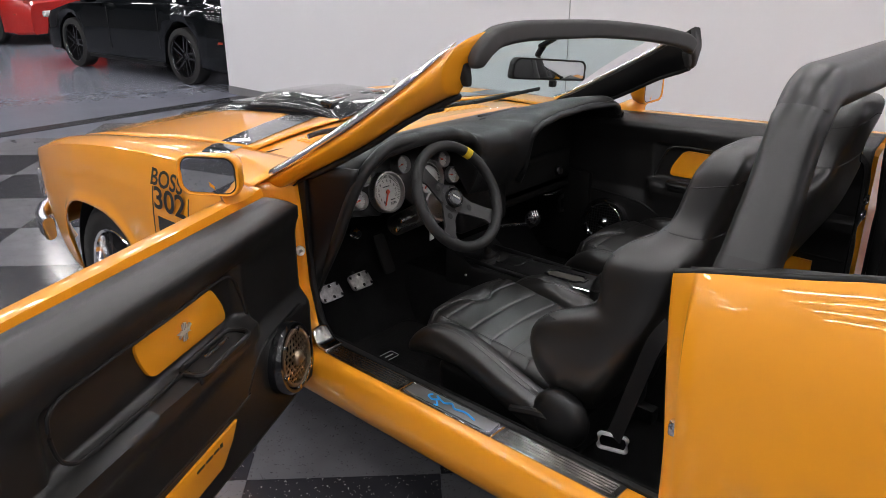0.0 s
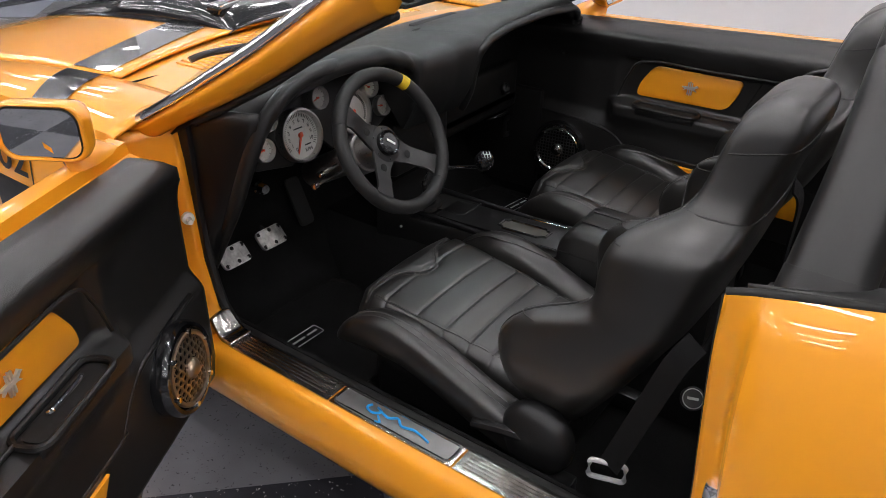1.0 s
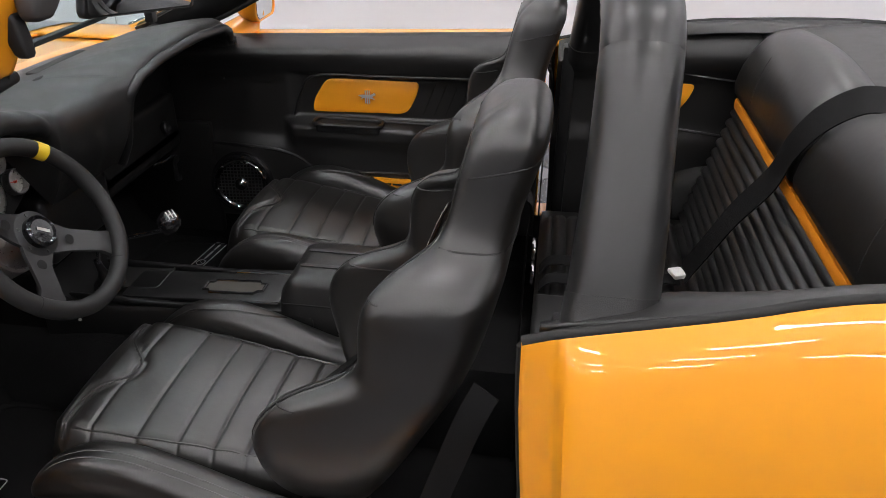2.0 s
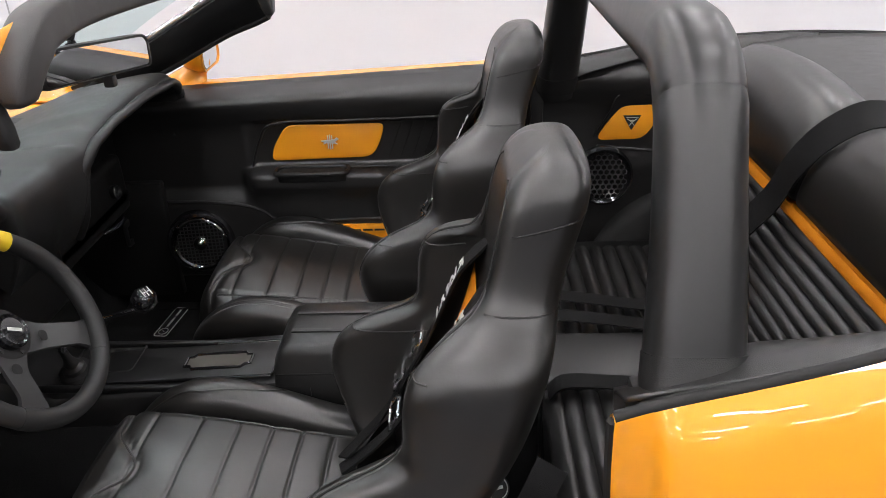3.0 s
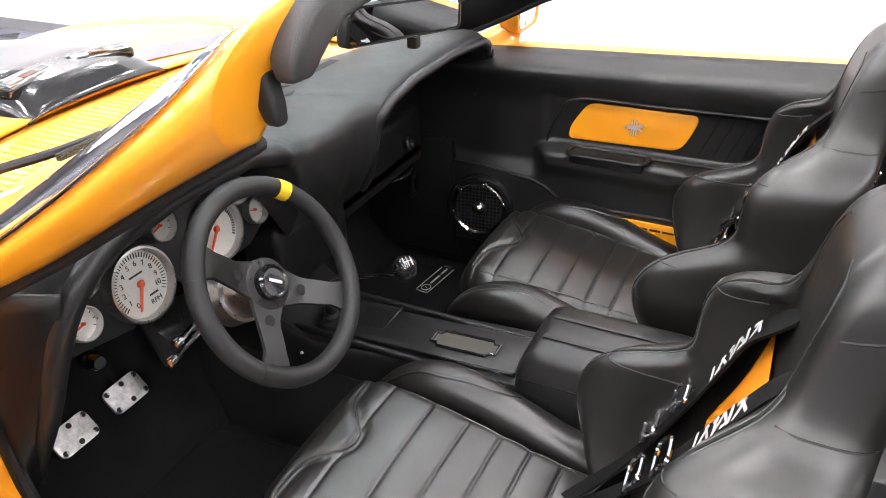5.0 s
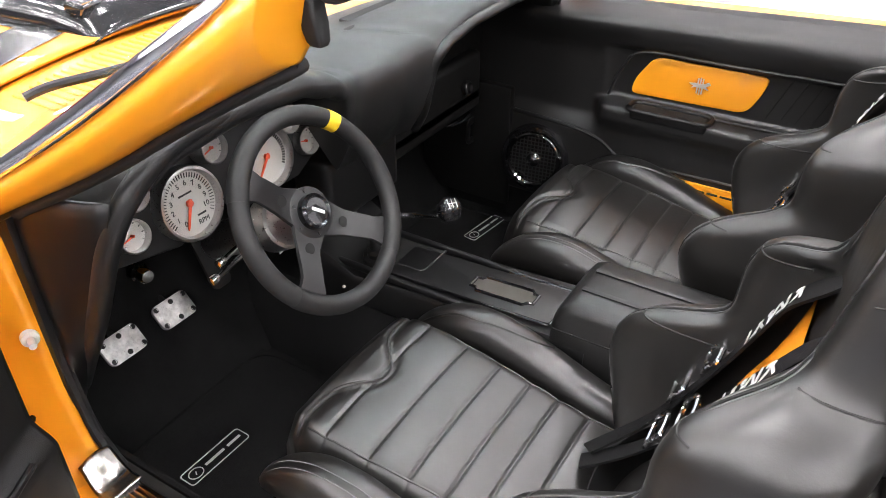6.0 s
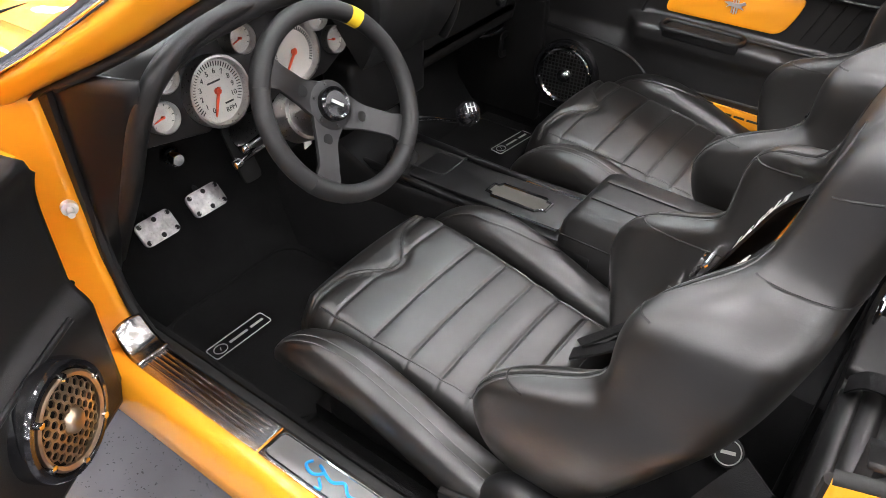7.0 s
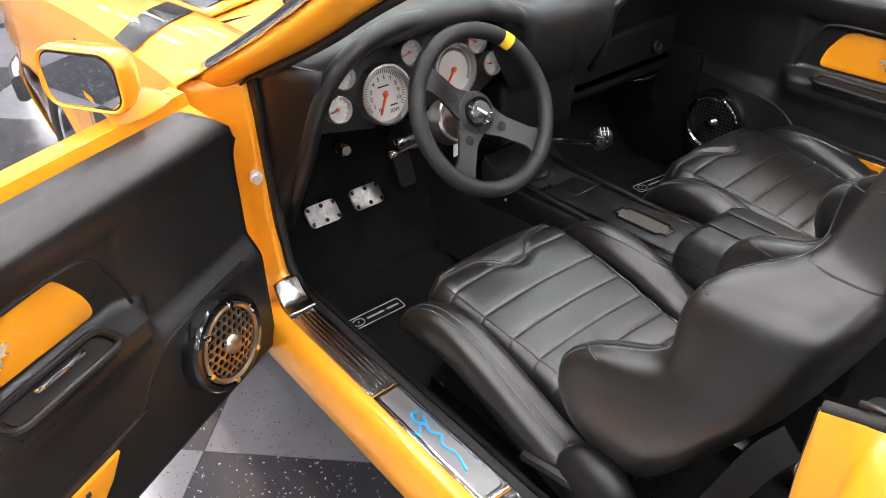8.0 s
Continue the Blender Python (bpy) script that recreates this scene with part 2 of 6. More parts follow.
def sweep(path, outline, up=(0, 0, 1), closed=False, cap=True, scale=None, bm=None):
    """Carries a closed outline of (side, height) along a path; height lies near up."""
    rings = []
    n = len(path)
    for i, p in enumerate(path):
        ahead = (path[(i + 1) % n] - path[i - 1]) if closed else (path[min(i + 1, n - 1)] - path[max(i - 1, 0)])
        ahead.normalize()
        side = Vector(up).cross(ahead).normalized()
        high = ahead.cross(side)
        s = 1 if scale is None else scale(i / max(n - 1, 1))
        rings.append([p + side * a * s + high * b * s for a, b in outline])
    return loft(rings, cap, closed, bm)


def surface_of(ob):
    """An object's finished surface, to lay seams on it."""
    bpy.context.view_layer.update()
    return ob.evaluated_get(bpy.context.evaluated_depsgraph_get())


def laid(skin, p, towards, sink=0.0):
    """The place where a line from p along a direction meets a surface."""
    d = Vector(towards).normalized()
    hit = skin.ray_cast(Vector(p), d)
    return (hit[1] if hit[0] else Vector(p) + d * 0.5) + d * sink


def disc_outline(r, n=10, rz=None):
    return [(r * math.cos(2 * math.pi * k / n), (rz or r) * math.sin(2 * math.pi * k / n)) for k in range(n)]


def rounded(w, h, r, n=4):
    """A rectangle with round corners, w by h, about its centre."""
    out = []
    for cx, cy, a in ((w / 2 - r, h / 2 - r, 0), (-w / 2 + r, h / 2 - r, 90), (-w / 2 + r, -h / 2 + r, 180), (w / 2 - r, -h / 2 + r, 270)):
        for k in range(n + 1):
            t = radians(a + 90 * k / n)
            out.append((cx + r * math.cos(t), cy + r * math.sin(t)))
    return out


def round_poly(points, r, n=5):
    """A closed outline with its corners rounded by about r."""
    p = [Vector((x, y)) for x, y in points]
    out = []
    for k, b in enumerate(p):
        a, c = p[k - 1], p[(k + 1) % len(p)]
        u, v = a - b, c - b
        cut = min(r, 0.45 * u.length, 0.45 * v.length)
        e, f = b + u.normalized() * cut, b + v.normalized() * cut
        for i in range(n + 1):
            t = i / n
            q = e * (1 - t) ** 2 + b * 2 * t * (1 - t) + f * t * t
            out.append((q.x, q.y))
    return out


def tube(points, r, n=8, per=6, closed=False, up=(0, 0, 1), bm=None):
    path = smooth_path(points, per, closed) if per > 1 else [Vector(p) for p in points]
    return sweep(path, disc_outline(r, n), up, closed, True, None, bm)


def sheet(fn, us, vs, bm=None):
    """A grid of fn(u, v) places."""
    own = bmesh.new()
    g = [[own.verts.new(fn(u, v)) for v in vs] for u in us]
    for i in range(len(us) - 1):
        for j in range(len(vs) - 1):
            own.faces.new((g[i][j], g[i + 1][j], g[i + 1][j + 1], g[i][j + 1]))
    return join(own, bm)


def span(a, b, n):
    return [a + (b - a) * k / n for k in range(n + 1)]


def lerp(x, table):
    """Smooth interpolation in a table of (x, value)."""
    if x <= table[0][0]:
        return table[0][1]
    for (a, va), (b, vb) in zip(table, table[1:]):
        if x <= b:
            t = (x - a) / (b - a)
            return va + (vb - va) * t
    return table[-1][1]


def glide(x, table):
    """A smooth curve through a table of (x, value)."""
    if x <= table[0][0]:
        return table[0][1]
    if x >= table[-1][0]:
        return table[-1][1]
    def slope(k):
        if k == 0 or k == len(table) - 1:
            return 0.0 if len(table) < 3 else (table[min(k + 1, len(table) - 1)][1] - table[max(k - 1, 0)][1]) / (table[min(k + 1, len(table) - 1)][0] - table[max(k - 1, 0)][0])
        return (table[k + 1][1] - table[k - 1][1]) / (table[k + 1][0] - table[k - 1][0])
    for k in range(len(table) - 1):
        (a, va), (b, vb) = table[k], table[k + 1]
        if x <= b:
            h, t = b - a, (x - a) / (b - a)
            return (2 * t**3 - 3 * t * t + 1) * va + (t**3 - 2 * t * t + t) * h * slope(k) + (3 * t * t - 2 * t**3) * vb + (t**3 - t * t) * h * slope(k + 1)


def step(a, b, x):
    t = min(1, max(0, (x - a) / (b - a)))
    return t * t * (3 - 2 * t)


def extruded(outline, depth, m, bevel=0.0, bm=None):
    """A flat outline of (x, y) given depth along z, then placed by m."""
    own = bmesh.new()
    f = own.faces.new([own.verts.new((x, y, 0)) for x, y in outline])
    r = bmesh.ops.extrude_face_region(own, geom=[f])
    top = [v for v in r["geom"] if isinstance(v, bmesh.types.BMVert)]
    bmesh.ops.translate(own, vec=(0, 0, depth), verts=top)
    if bevel:
        edges = [e for e in own.edges if all(v in top for v in e.verts)]
        bmesh.ops.bevel(own, geom=edges, offset=bevel, segments=2, profile=0.5, affect="EDGES")
    bmesh.ops.transform(own, matrix=m, verts=own.verts)
    return join(own, bm)


def lettering(body, size, depth, m, bm=None, bold=0.0):
    """Letters of the built-in font, centred, lying in the plane of m."""
    cu = bpy.data.curves.new("letters", "FONT")
    cu.body, cu.size, cu.extrude, cu.offset = body, size, depth, bold
    cu.align_x, cu.align_y = "CENTER", "CENTER"
    ob = bpy.data.objects.new("letters", cu)
    scene.collection.objects.link(ob)
    bpy.context.view_layer.update()
    me = bpy.data.meshes.new_from_object(ob.evaluated_get(bpy.context.evaluated_depsgraph_get()))
    bpy.data.objects.remove(ob)
    bpy.data.curves.remove(cu)
    own = bmesh.new()
    own.from_mesh(me)
    bpy.data.meshes.remove(me)
    bmesh.ops.transform(own, matrix=m, verts=own.verts)
    return join(own, bm)


def lettering_box(body, w, h, m):
    """Heavy letters stretched to a width and height."""
    bm = lettering(body, 1.0, 0.0, Matrix.Identity(4), None, 0.02)
    xs, ys = [v.co.x for v in bm.verts], [v.co.y for v in bm.verts]
    bmesh.ops.translate(bm, vec=(-(min(xs) + max(xs)) / 2, -(min(ys) + max(ys)) / 2, 0), verts=bm.verts)
    bmesh.ops.scale(bm, vec=(w / (max(xs) - min(xs)), h / (max(ys) - min(ys)), 1), verts=bm.verts)
    bmesh.ops.transform(bm, matrix=m, verts=bm.verts)
    return bm


# ---- the room ----
WALL_Y, WALL_END = -2.97, 7.22
ground = part("ground", box(4, 0, -0.053, 44, 30, 0.1), CONCRETE, None, "", kind="structure", smooth=False)
tagged(ground, "polished grey concrete showroom floor", "floor")

wall_1 = part("wall_partition", box((WALL_END - 8) / 2, WALL_Y - 0.08, 2.0, WALL_END + 8, 0.16, 4.0), WALL_PAINT, None, smooth=False, kind="structure")
tagged(wall_1, "white painted partition wall beside the cars", "wall")
joint = part("trim_joint", box(2.515, WALL_Y + 0.002, 2.0, 0.006, 0.006, 4.0), surface("joint_grey", (0.45, 0.45, 0.46), 0.6), None, smooth=False, kind="structure")
tagged(joint, "thin grey vertical joint of the wall panels", "trim")
wall_base = part("baseboard", box((WALL_END - 8) / 2, WALL_Y + 0.006, 0.045, WALL_END + 8, 0.012, 0.09), surface("grey_baseboard", (0.2, 0.2, 0.21), 0.5), None, smooth=False, kind="structure")
tagged(wall_base, "low grey rubber baseboard along the partition", "baseboard")
for name, bm in (("wall_far", box(26, 0, 3, 0.2, 30, 6)), ("wall_rear", box(-18, 0, 3, 0.2, 30, 6)),
                 ("wall_left", box(4, 15, 3, 44, 0.2, 6)), ("wall_right", box(4, -15, 3, 44, 0.2, 6))):
    w = part(name, bm, OUTER_WALL, None, smooth=False, kind="structure")
    tagged(w, "plain grey outer wall of the showroom", "wall")
ceiling = part("ceiling", box(4, 0, 6.05, 44, 30, 0.1), CEILING, None, smooth=False, kind="structure")
tagged(ceiling, "dark grey showroom ceiling", "ceiling")

# rows of strip lamps
lamp = root("ceiling_light", 0, 0, 5.2, "white fluorescent strip light hanging under the ceiling", "light", "ceiling strips")
part("housing", box(0, 0, 5.235, 1.16, 0.25, 0.07, 0.01), WHITE, lamp)
part("diffuser", box(0, 0, 5.19, 1.1, 0.195, 0.025, 0.008), TUBE, lamp, "lit white diffuser")
for sx in (-0.45, 0.45):
    part("hanger", box(sx, 0, 5.635, 0.012, 0.012, 0.74), BRUSHED, lamp)
first = True
for ix in range(-4, 7):
    for iy in range(-4, 5):
        place = Matrix.Translation((0.9 + ix * 2.6, 0.7 + iy * 2.3, 5.2))
        if first:
            lamp.matrix_basis = place
            first = False
        else:
            copy_thing(lamp, place)

# wall outlet
outlet = root("wall_outlet", 4.40, WALL_Y, 0.4, "white plastic double wall outlet on the partition", "outlet")
part("cover_plate", box(4.40, WALL_Y + 0.004, 0.40, 0.075, 0.008, 0.12, 0.004), WHITE, outlet)
for dz in (-0.025, 0.025):
    part("socket", box(4.40, WALL_Y + 0.009, 0.40 + dz, 0.035, 0.004, 0.03, 0.002), PALE, outlet)

# ---- the orange convertible ----
car = root("convertible_car", 0, 0, 0, "orange vintage convertible with black stripes and its driver door open", "car")
AXLE_F, AXLE_R, WHEEL_R = 2.05, -0.71, 0.325


def hood_z(x, y):
    z = glide(x, ((1.1, 0.965), (1.3, 0.965), (1.6, 0.957), (1.95, 0.932), (2.3, 0.886), (2.55, 0.835), (2.8, 0.758), (3.0, 0.68)))
    return z - 0.022 * (abs(y) / 0.7) ** 2


def hood_half(x):
    return lerp(x, ((1.0, 0.612), (1.3, 0.628), (1.7, 0.668), (1.92, 0.705), (2.4, 0.705), (2.98, 0.63)))


def hood_rear(y):
    return 1.335 + 0.11 * (1 - (y / 0.63) ** 2)


def side_y(x, z):
    """Half width of the body's side at a height."""
    w = glide(z, ((0.22, 0.815), (0.3, 0.845), (0.45, 0.872), (0.62, 0.885), (0.78, 0.88), (0.88, 0.862), (0.93, 0.845)))
    taper = glide(x, ((2.2, 0), (2.45, 0.02), (2.65, 0.05), (2.8, 0.095), (2.9, 0.14), (2.98, 0.2)))
    return w - taper


def arch_z(x, axle, r=0.365, low=0.24):
    d = abs(x - axle) / r
    return low if d >= 1 else max(low, 0.30 + r * (1 - d**2.6) ** (1 / 2.6))


def fender_crown(sign, x, v):
    """Top of the fender, from the side's upper edge to the hood's gap."""
    top = hood_z(x, 0.7) - 0.012
    a = Vector((x, sign * side_y(x, top), top))
    p = a.lerp(Vector((x, sign * (hood_half(x) + 0.005), hood_z(x, hood_half(x)) - 0.002)), v)
    p.z += 0.016 * math.sin(math.pi * min(1, v * 1.0)) * (1 - 0.3 * v)
    return p


def fender(sign):
    def side(x, v):
        top = hood_z(x, 0.7) - 0.012
        lo = arch_z(x, AXLE_F)
        z = lo + (top - lo) * v
        flare = 0.012 * math.exp(-((z - lo) / 0.03) ** 2) if abs(x - AXLE_F) < 0.39 else 0
        return Vector((x, sign * (side_y(x, z) + flare), z))

    def crown(x, v):
        return fender_crown(sign, x, v)

    xs = sorted(set(span(1.035, 1.6, 14) + span(1.6, 2.46, 44) + span(2.46, 2.98, 14)))
    bm = bmesh.new()
    vs = span(0, 1, 22)
    cs = span(0, 1, 8)
    g = [[bm.verts.new(side(x, v)) for v in vs] + [bm.verts.new(crown(x, c)) for c in cs[1:]] for x in xs]
    for i in range(len(xs) - 1):
        for j in range(len(g[0]) - 1):
            bm.faces.new((g[i][j], g[i + 1][j], g[i + 1][j + 1], g[i][j + 1]))
    return bm


for s in (1, -1):
    f = thicken(part("fender", fender(s), ORANGE, car, "glossy orange front fender", 50), 0.006)
    # headlamp bezel and chrome bumper end; chrome bar stands for headlamp trim's reflection
    part("side_mark", box(2.84, s * 0.782, 0.58, 0.03, 0.02, 0.12, 0.006, m=pose(0, 0, 0, 0, 0, s * -38)), CHROME, f, "narrow chrome bar for the bright reflection of headlamp trim")

def hood_at(u, v):
    y = v * lerp(u, ((0, 0.625), (0.3, 0.70), (0.7, 0.70), (1, 0.625)))
    x0 = hood_rear(y)
    x = x0 + (2.98 - x0) * u
    y = v * hood_half(x)
    return Vector((x, y, hood_z(x, y)))


hood = part("hood", sheet(hood_at, span(0, 1, 50), span(-1, 1, 40)), ORANGE, car, "orange hood with black stripes and scoop")
thicken(hood, 0.008)
nose = part("nose", sheet(lambda y, v: Vector((2.985 + 0.03 * math.sin(math.pi * v) - 0.10 * (abs(y) / 0.72) ** 4 * 1.0, y, 0.68 - 0.34 * v)),
                          span(-0.70, 0.70, 30), span(0, 1, 10)), ORANGE, car, "orange front panel")
thicken(nose, 0.01)
# chrome front bumper with wrapped ends
bump_path = smooth_path([(2.66, 0.852, 0.41), (2.74, 0.842, 0.41), (2.84, 0.81, 0.415), (2.95, 0.72, 0.42), (3.03, 0.5, 0.42), (3.07, 0, 0.42), (3.03, -0.5, 0.42), (2.95, -0.72, 0.42), (2.84, -0.81, 0.415), (2.74, -0.842, 0.41), (2.66, -0.852, 0.41)], 8)
part("front_bumper", sweep(bump_path, rounded(0.05, 0.10, 0.022)), CHROME, car, "chrome front bumper")


def stripe_strip(a0, a1, b0, b1, lift=0.0065):
    """A band on the hood between two edges, each from a place (x, y) to another."""
    def at(u, v):
        x = (a0[0] + (a1[0] - a0[0]) * u) * (1 - v) + (b0[0] + (b1[0] - b0[0]) * u) * v
        y = (a0[1] + (a1[1] - a0[1]) * u) * (1 - v) + (b0[1] + (b1[1] - b0[1]) * u) * v
        return Vector((x, y, hood_z(x, y) + lift))
    return sheet(at, span(0, 1, 24), span(0, 1, 8))


for s in (1, -1):
    part("stripe", stripe_strip((1.385, s * 0.628), (1.53, s * 0.21), (1.52, s * 0.64), (1.695, s * 0.21)), GLOSS_BLACK, hood, "gloss black stripe band")
    part("stripe", stripe_strip((1.56, s * 0.235), (2.75, s * 0.23), (1.56, s * 0.20), (2.75, s * 0.20)), GLOSS_BLACK, hood, "thin black stripe")
    part("fender_stripe", sheet(lambda u, v: fender_crown(s, lerp(v, ((0, 1.25 + 0.115 * u), (1, 1.385 + 0.13 * u))), v * 0.985) + Vector((0, s * 0.001, 0.006)), span(0, 1, 10), span(0, 1, 14)), GLOSS_BLACK, hood, "gloss black stripe end on the fender")

# scoop: low front, high rear with a squared back
def scoop_ring(x):
    t = (x - 1.43) / (2.62 - 1.43)
    w = lerp(t, ((0, 0.205), (0.5, 0.215), (1, 0.16)))
    h = lerp(t, ((0, 0.012), (0.05, 0.05), (0.14, 0.072), (0.3, 0.082), (0.46, 0.074), (0.5, 0.045), (0.55, 0.035), (0.8, 0.03), (0.95, 0.018), (1, 0.002)))
    ring = []
    for k in range(21):
        p = -1 + 2 * k / 20
        y = w * p
        e = (1 - abs(p) ** 4.5) ** 0.6
        ring.append(Vector((x, y, hood_z(x, y) - 0.004 + h * e)))
    return ring


scoop = part("hood_scoop", sheet(lambda i, k: scoop_ring(1.43 + 1.19 * i / 60)[k], range(61), range(21)), GLOSS_BLACK, car, "gloss black raised hood scoop", 45)
thicken(scoop, 0.004)
for s in (1, -1):
    m = pose(1.545, s * 0.10, 1.008, 0, -11, s * 16)
    lampb = part("scoop_lamp", box(0, 0, 0, 0.05, 0.17, 0.026, 0.008, 3, m=m), GLOSS_BLACK, scoop, "black lamp housing on the scoop")
    part("lamp_bezel", box(0, 0, 0, 0.026, 0.15, 0.004, 0.0015, m=m @ pose(-0.004, 0, 0.0125)), CHROME, lampb, "bright lamp bezel")
    for k, mt in ((-0.046, LENS_GREY), (0, LENS_AMBER), (0.046, LENS_GREY)):
        part("scoop_lens", box(0, 0, 0, 0.018, 0.042, 0.003, 0.001, m=m @ pose(-0.004, k, 0.0150)), mt, lampb, "small lamp lens")

# cowl with louvres
cowl = part("cowl_panel", sheet(lambda x, y: Vector((x - 0.10 * (y / 0.72) ** 2, y, hood_z(x, y) - 0.011 - 0.008 * step(1.25, 1.1, x))), span(1.05, 1.44, 16), span(-0.66, 0.66, 30)), ORANGE, car, "orange cowl panel with louvres")
thicken(cowl, 0.006)
for k in range(44):
    y = 0.46 - k * 0.0205
    part("louvre", box(hood_rear(y) - 0.115, y, hood_z(1.3, y) - 0.0085, 0.13, 0.010, 0.009, 0.004, 3), ORANGE, cowl)

# wipers
for y0, y1 in ((0.506, -0.02), (-0.10, -0.60)):
    wiper = part("wiper", tube([(1.217, y0, 0.985), (1.20, y0 - 0.05, 0.995), (1.14, (y0 * 2 + y1) / 3, 1.005), (1.11, y1 + 0.12, 1.012)], 0.009, 8), PLASTIC, car, "black wiper arm")
    part("blade", box(1.105, (y0 + y1) / 2 - 0.06, 1.012, 0.012, 0.42, 0.014, 0.004, m=None), RUBBER, wiper)
    part("pivot", lathe([(0, 0.03), (0.014, 0.028), (0.018, 0.0), (0.02, -0.02)], (1.217, y0, 0.975), (0, 0, 1), 16), BRUSHED, wiper)


# ---- windscreen frame ----
def pillar_ring(t, s):
    """One section of the windscreen pillar; t goes from the cowl to the header."""
    top = Vector((glide(t, ((0, 1.10), (0.12, 0.99), (0.5, 0.76), (0.8, 0.575), (0.92, 0.50), (1, 0.452))), 0, glide(t, ((0, 0.95), (0.12, 1.0), (0.5, 1.14), (0.8, 1.264), (0.92, 1.331), (1, 1.376)))))
    low = Vector((glide(t, ((0, 1.08), (0.12, 1.0), (0.5, 0.745), (0.8, 0.575), (0.92, 0.50), (1, 0.455))), 0, glide(t, ((0, 0.87), (0.12, 0.92), (0.5, 1.058), (0.8, 1.165), (0.92, 1.207), (1, 1.24)))))
    yo = glide(t, ((0, 0.765), (0.12, 0.745), (0.5, 0.70), (0.8, 0.672), (1, 0.652)))
    deep = lerp(t, ((0, 1.0), (0.8, 1.0), (1, 1.2)))
    tuck = 1 + 1.0 * step(0.8, 1, t) if s > 0 else 1
    drop = Vector((0, 0, -0.06 * t - 0.022 * t**6 if s < 0 else 0))
    pts = []
    for a, f in ((0.037, 0.47), (0.029, 0.64), (0.004, 0.97), (-0.032, 1.02), (-0.055, 0.97), (-0.05, 0.7), (-0.032, 0.2), (-0.012, 0.0), (0.012, 0.02), (0.030, 0.33)):
        pts.append(low.lerp(top, f) + drop + Vector((0, s * (yo + a * (deep * (tuck if f > 0.9 else 1) if a < 0 else 1)), 0)))
    return pts


# the left pillar's upper end, which hooks round the outside of the padded header: (y, z)
PILLAR_END = ((0.672, 1.275), (0.664, 1.314), (0.622, 1.346), (0.555, 1.364), (0.49, 1.368), (0.535, 1.342), (0.575, 1.30), (0.590, 1.212), (0.622, 1.214), (0.655, 1.236))


def left_pillar(t):
    k = step(0.66, 1, t)
    return [p.lerp(Vector((0.492 - 0.26 * (z - 1.217), y, z)), k) for p, (y, z) in zip(pillar_ring(t, 1), PILLAR_END)]


# where the end's outer edge rolls in to meet the header
PILLAR_LIP = ((0.600, 1.285), (0.592, 1.308), (0.568, 1.330), (0.530, 1.346), (0.49, 1.358), (0.525, 1.342), (0.572, 1.30), (0.588, 1.215), (0.600, 1.218), (0.604, 1.238))


def pillar_lip(u):
    out = []
    for p, (y, z) in zip(left_pillar(1.0), PILLAR_LIP):
        q = Vector((p.x - 0.006 * math.sin(u * math.pi / 2), p.y, p.z))
        q.y += (y - p.y) * (1 - math.cos(u * math.pi / 2))
        q.z += (z - p.z) * (1 - math.cos(u * math.pi / 2))
        out.append(q)
    return out


for s in (1, -1):
    p = part("windscreen_pillar", loft([left_pillar(t) if s > 0 else pillar_ring(t, s) for t in span(0, 1, 30)] + ([pillar_lip(0.45), pillar_lip(0.8), pillar_lip(1.0)] if s > 0 else [])), ORANGE, car, "orange windscreen pillar", 120)
    soften(p)
    ring = left_pillar if s > 0 else functools.partial(pillar_ring, s=s)
    if s > 0:
        # a bright band on the pillar's front face that dies away at its upper edge
        def trim_band(t, k):
            a, b = ring(t)[1], ring(t)[2]
            low, high = glide(t, ((0.07, -0.35), (0.3, -0.15), (0.6, 0.0), (0.8, 0.25), (0.91, 0.95))), glide(t, ((0.07, 0.65), (0.3, 0.85), (0.6, 1.0), (0.91, 1.04)))
            bulge = 0.010 * math.sin(math.pi * k) * step(0.93, 0.7, t) + 0.002
            return a.lerp(b, low + (high - low) * k) + Vector((0.35, 0.8, 0.5)) * bulge
        thicken(part("chrome_trim", sheet(trim_band, span(0.07, 0.91, 30), span(0, 1, 8)), CHROME, p, "bright windscreen trim", 80), 0.004)
    else:
        part("chrome_trim", tube([ring(t)[3] + Vector((0.012, 0.006, 0.005)) for t in span(0.02, 0.84, 12)], 0.010, 10, 2), CHROME, p, "bright windscreen trim")
    part("weatherstrip", tube([ring(t)[7] + Vector((0.004, -s * 0.004, -0.008 + 0.006 * t)) for t in span(0.22 if s > 0 else 0.05, 0.985, 14)], 0.0095, 10, 2), RUBBER, p, "black rubber weatherstrip")
    inside = range(2, 10) if s < 0 else range(5, 8)
    cover = part("pillar_cover", sheet(lambda t, k: ring(t)[k] + Vector((-0.004, -s * 0.004, -0.003 if k > 5 else 0.003)), span(0.03, 0.98 if s < 0 else 0.90, 20), inside), PLASTIC, p, "black inner pillar cover")
    thicken(cover, 0.004)
    if s < 0:
        caps = [ring(t) for t in span(0.84, 1.0, 8)]
        caps = [[sum(c, Vector()) / 10 + (q - sum(c, Vector()) / 10) * 1.03 for q in c] for c in caps]
        part("pillar_end_cover", loft(caps), PLASTIC, p, "black cover over the pillar's upper end", 80)

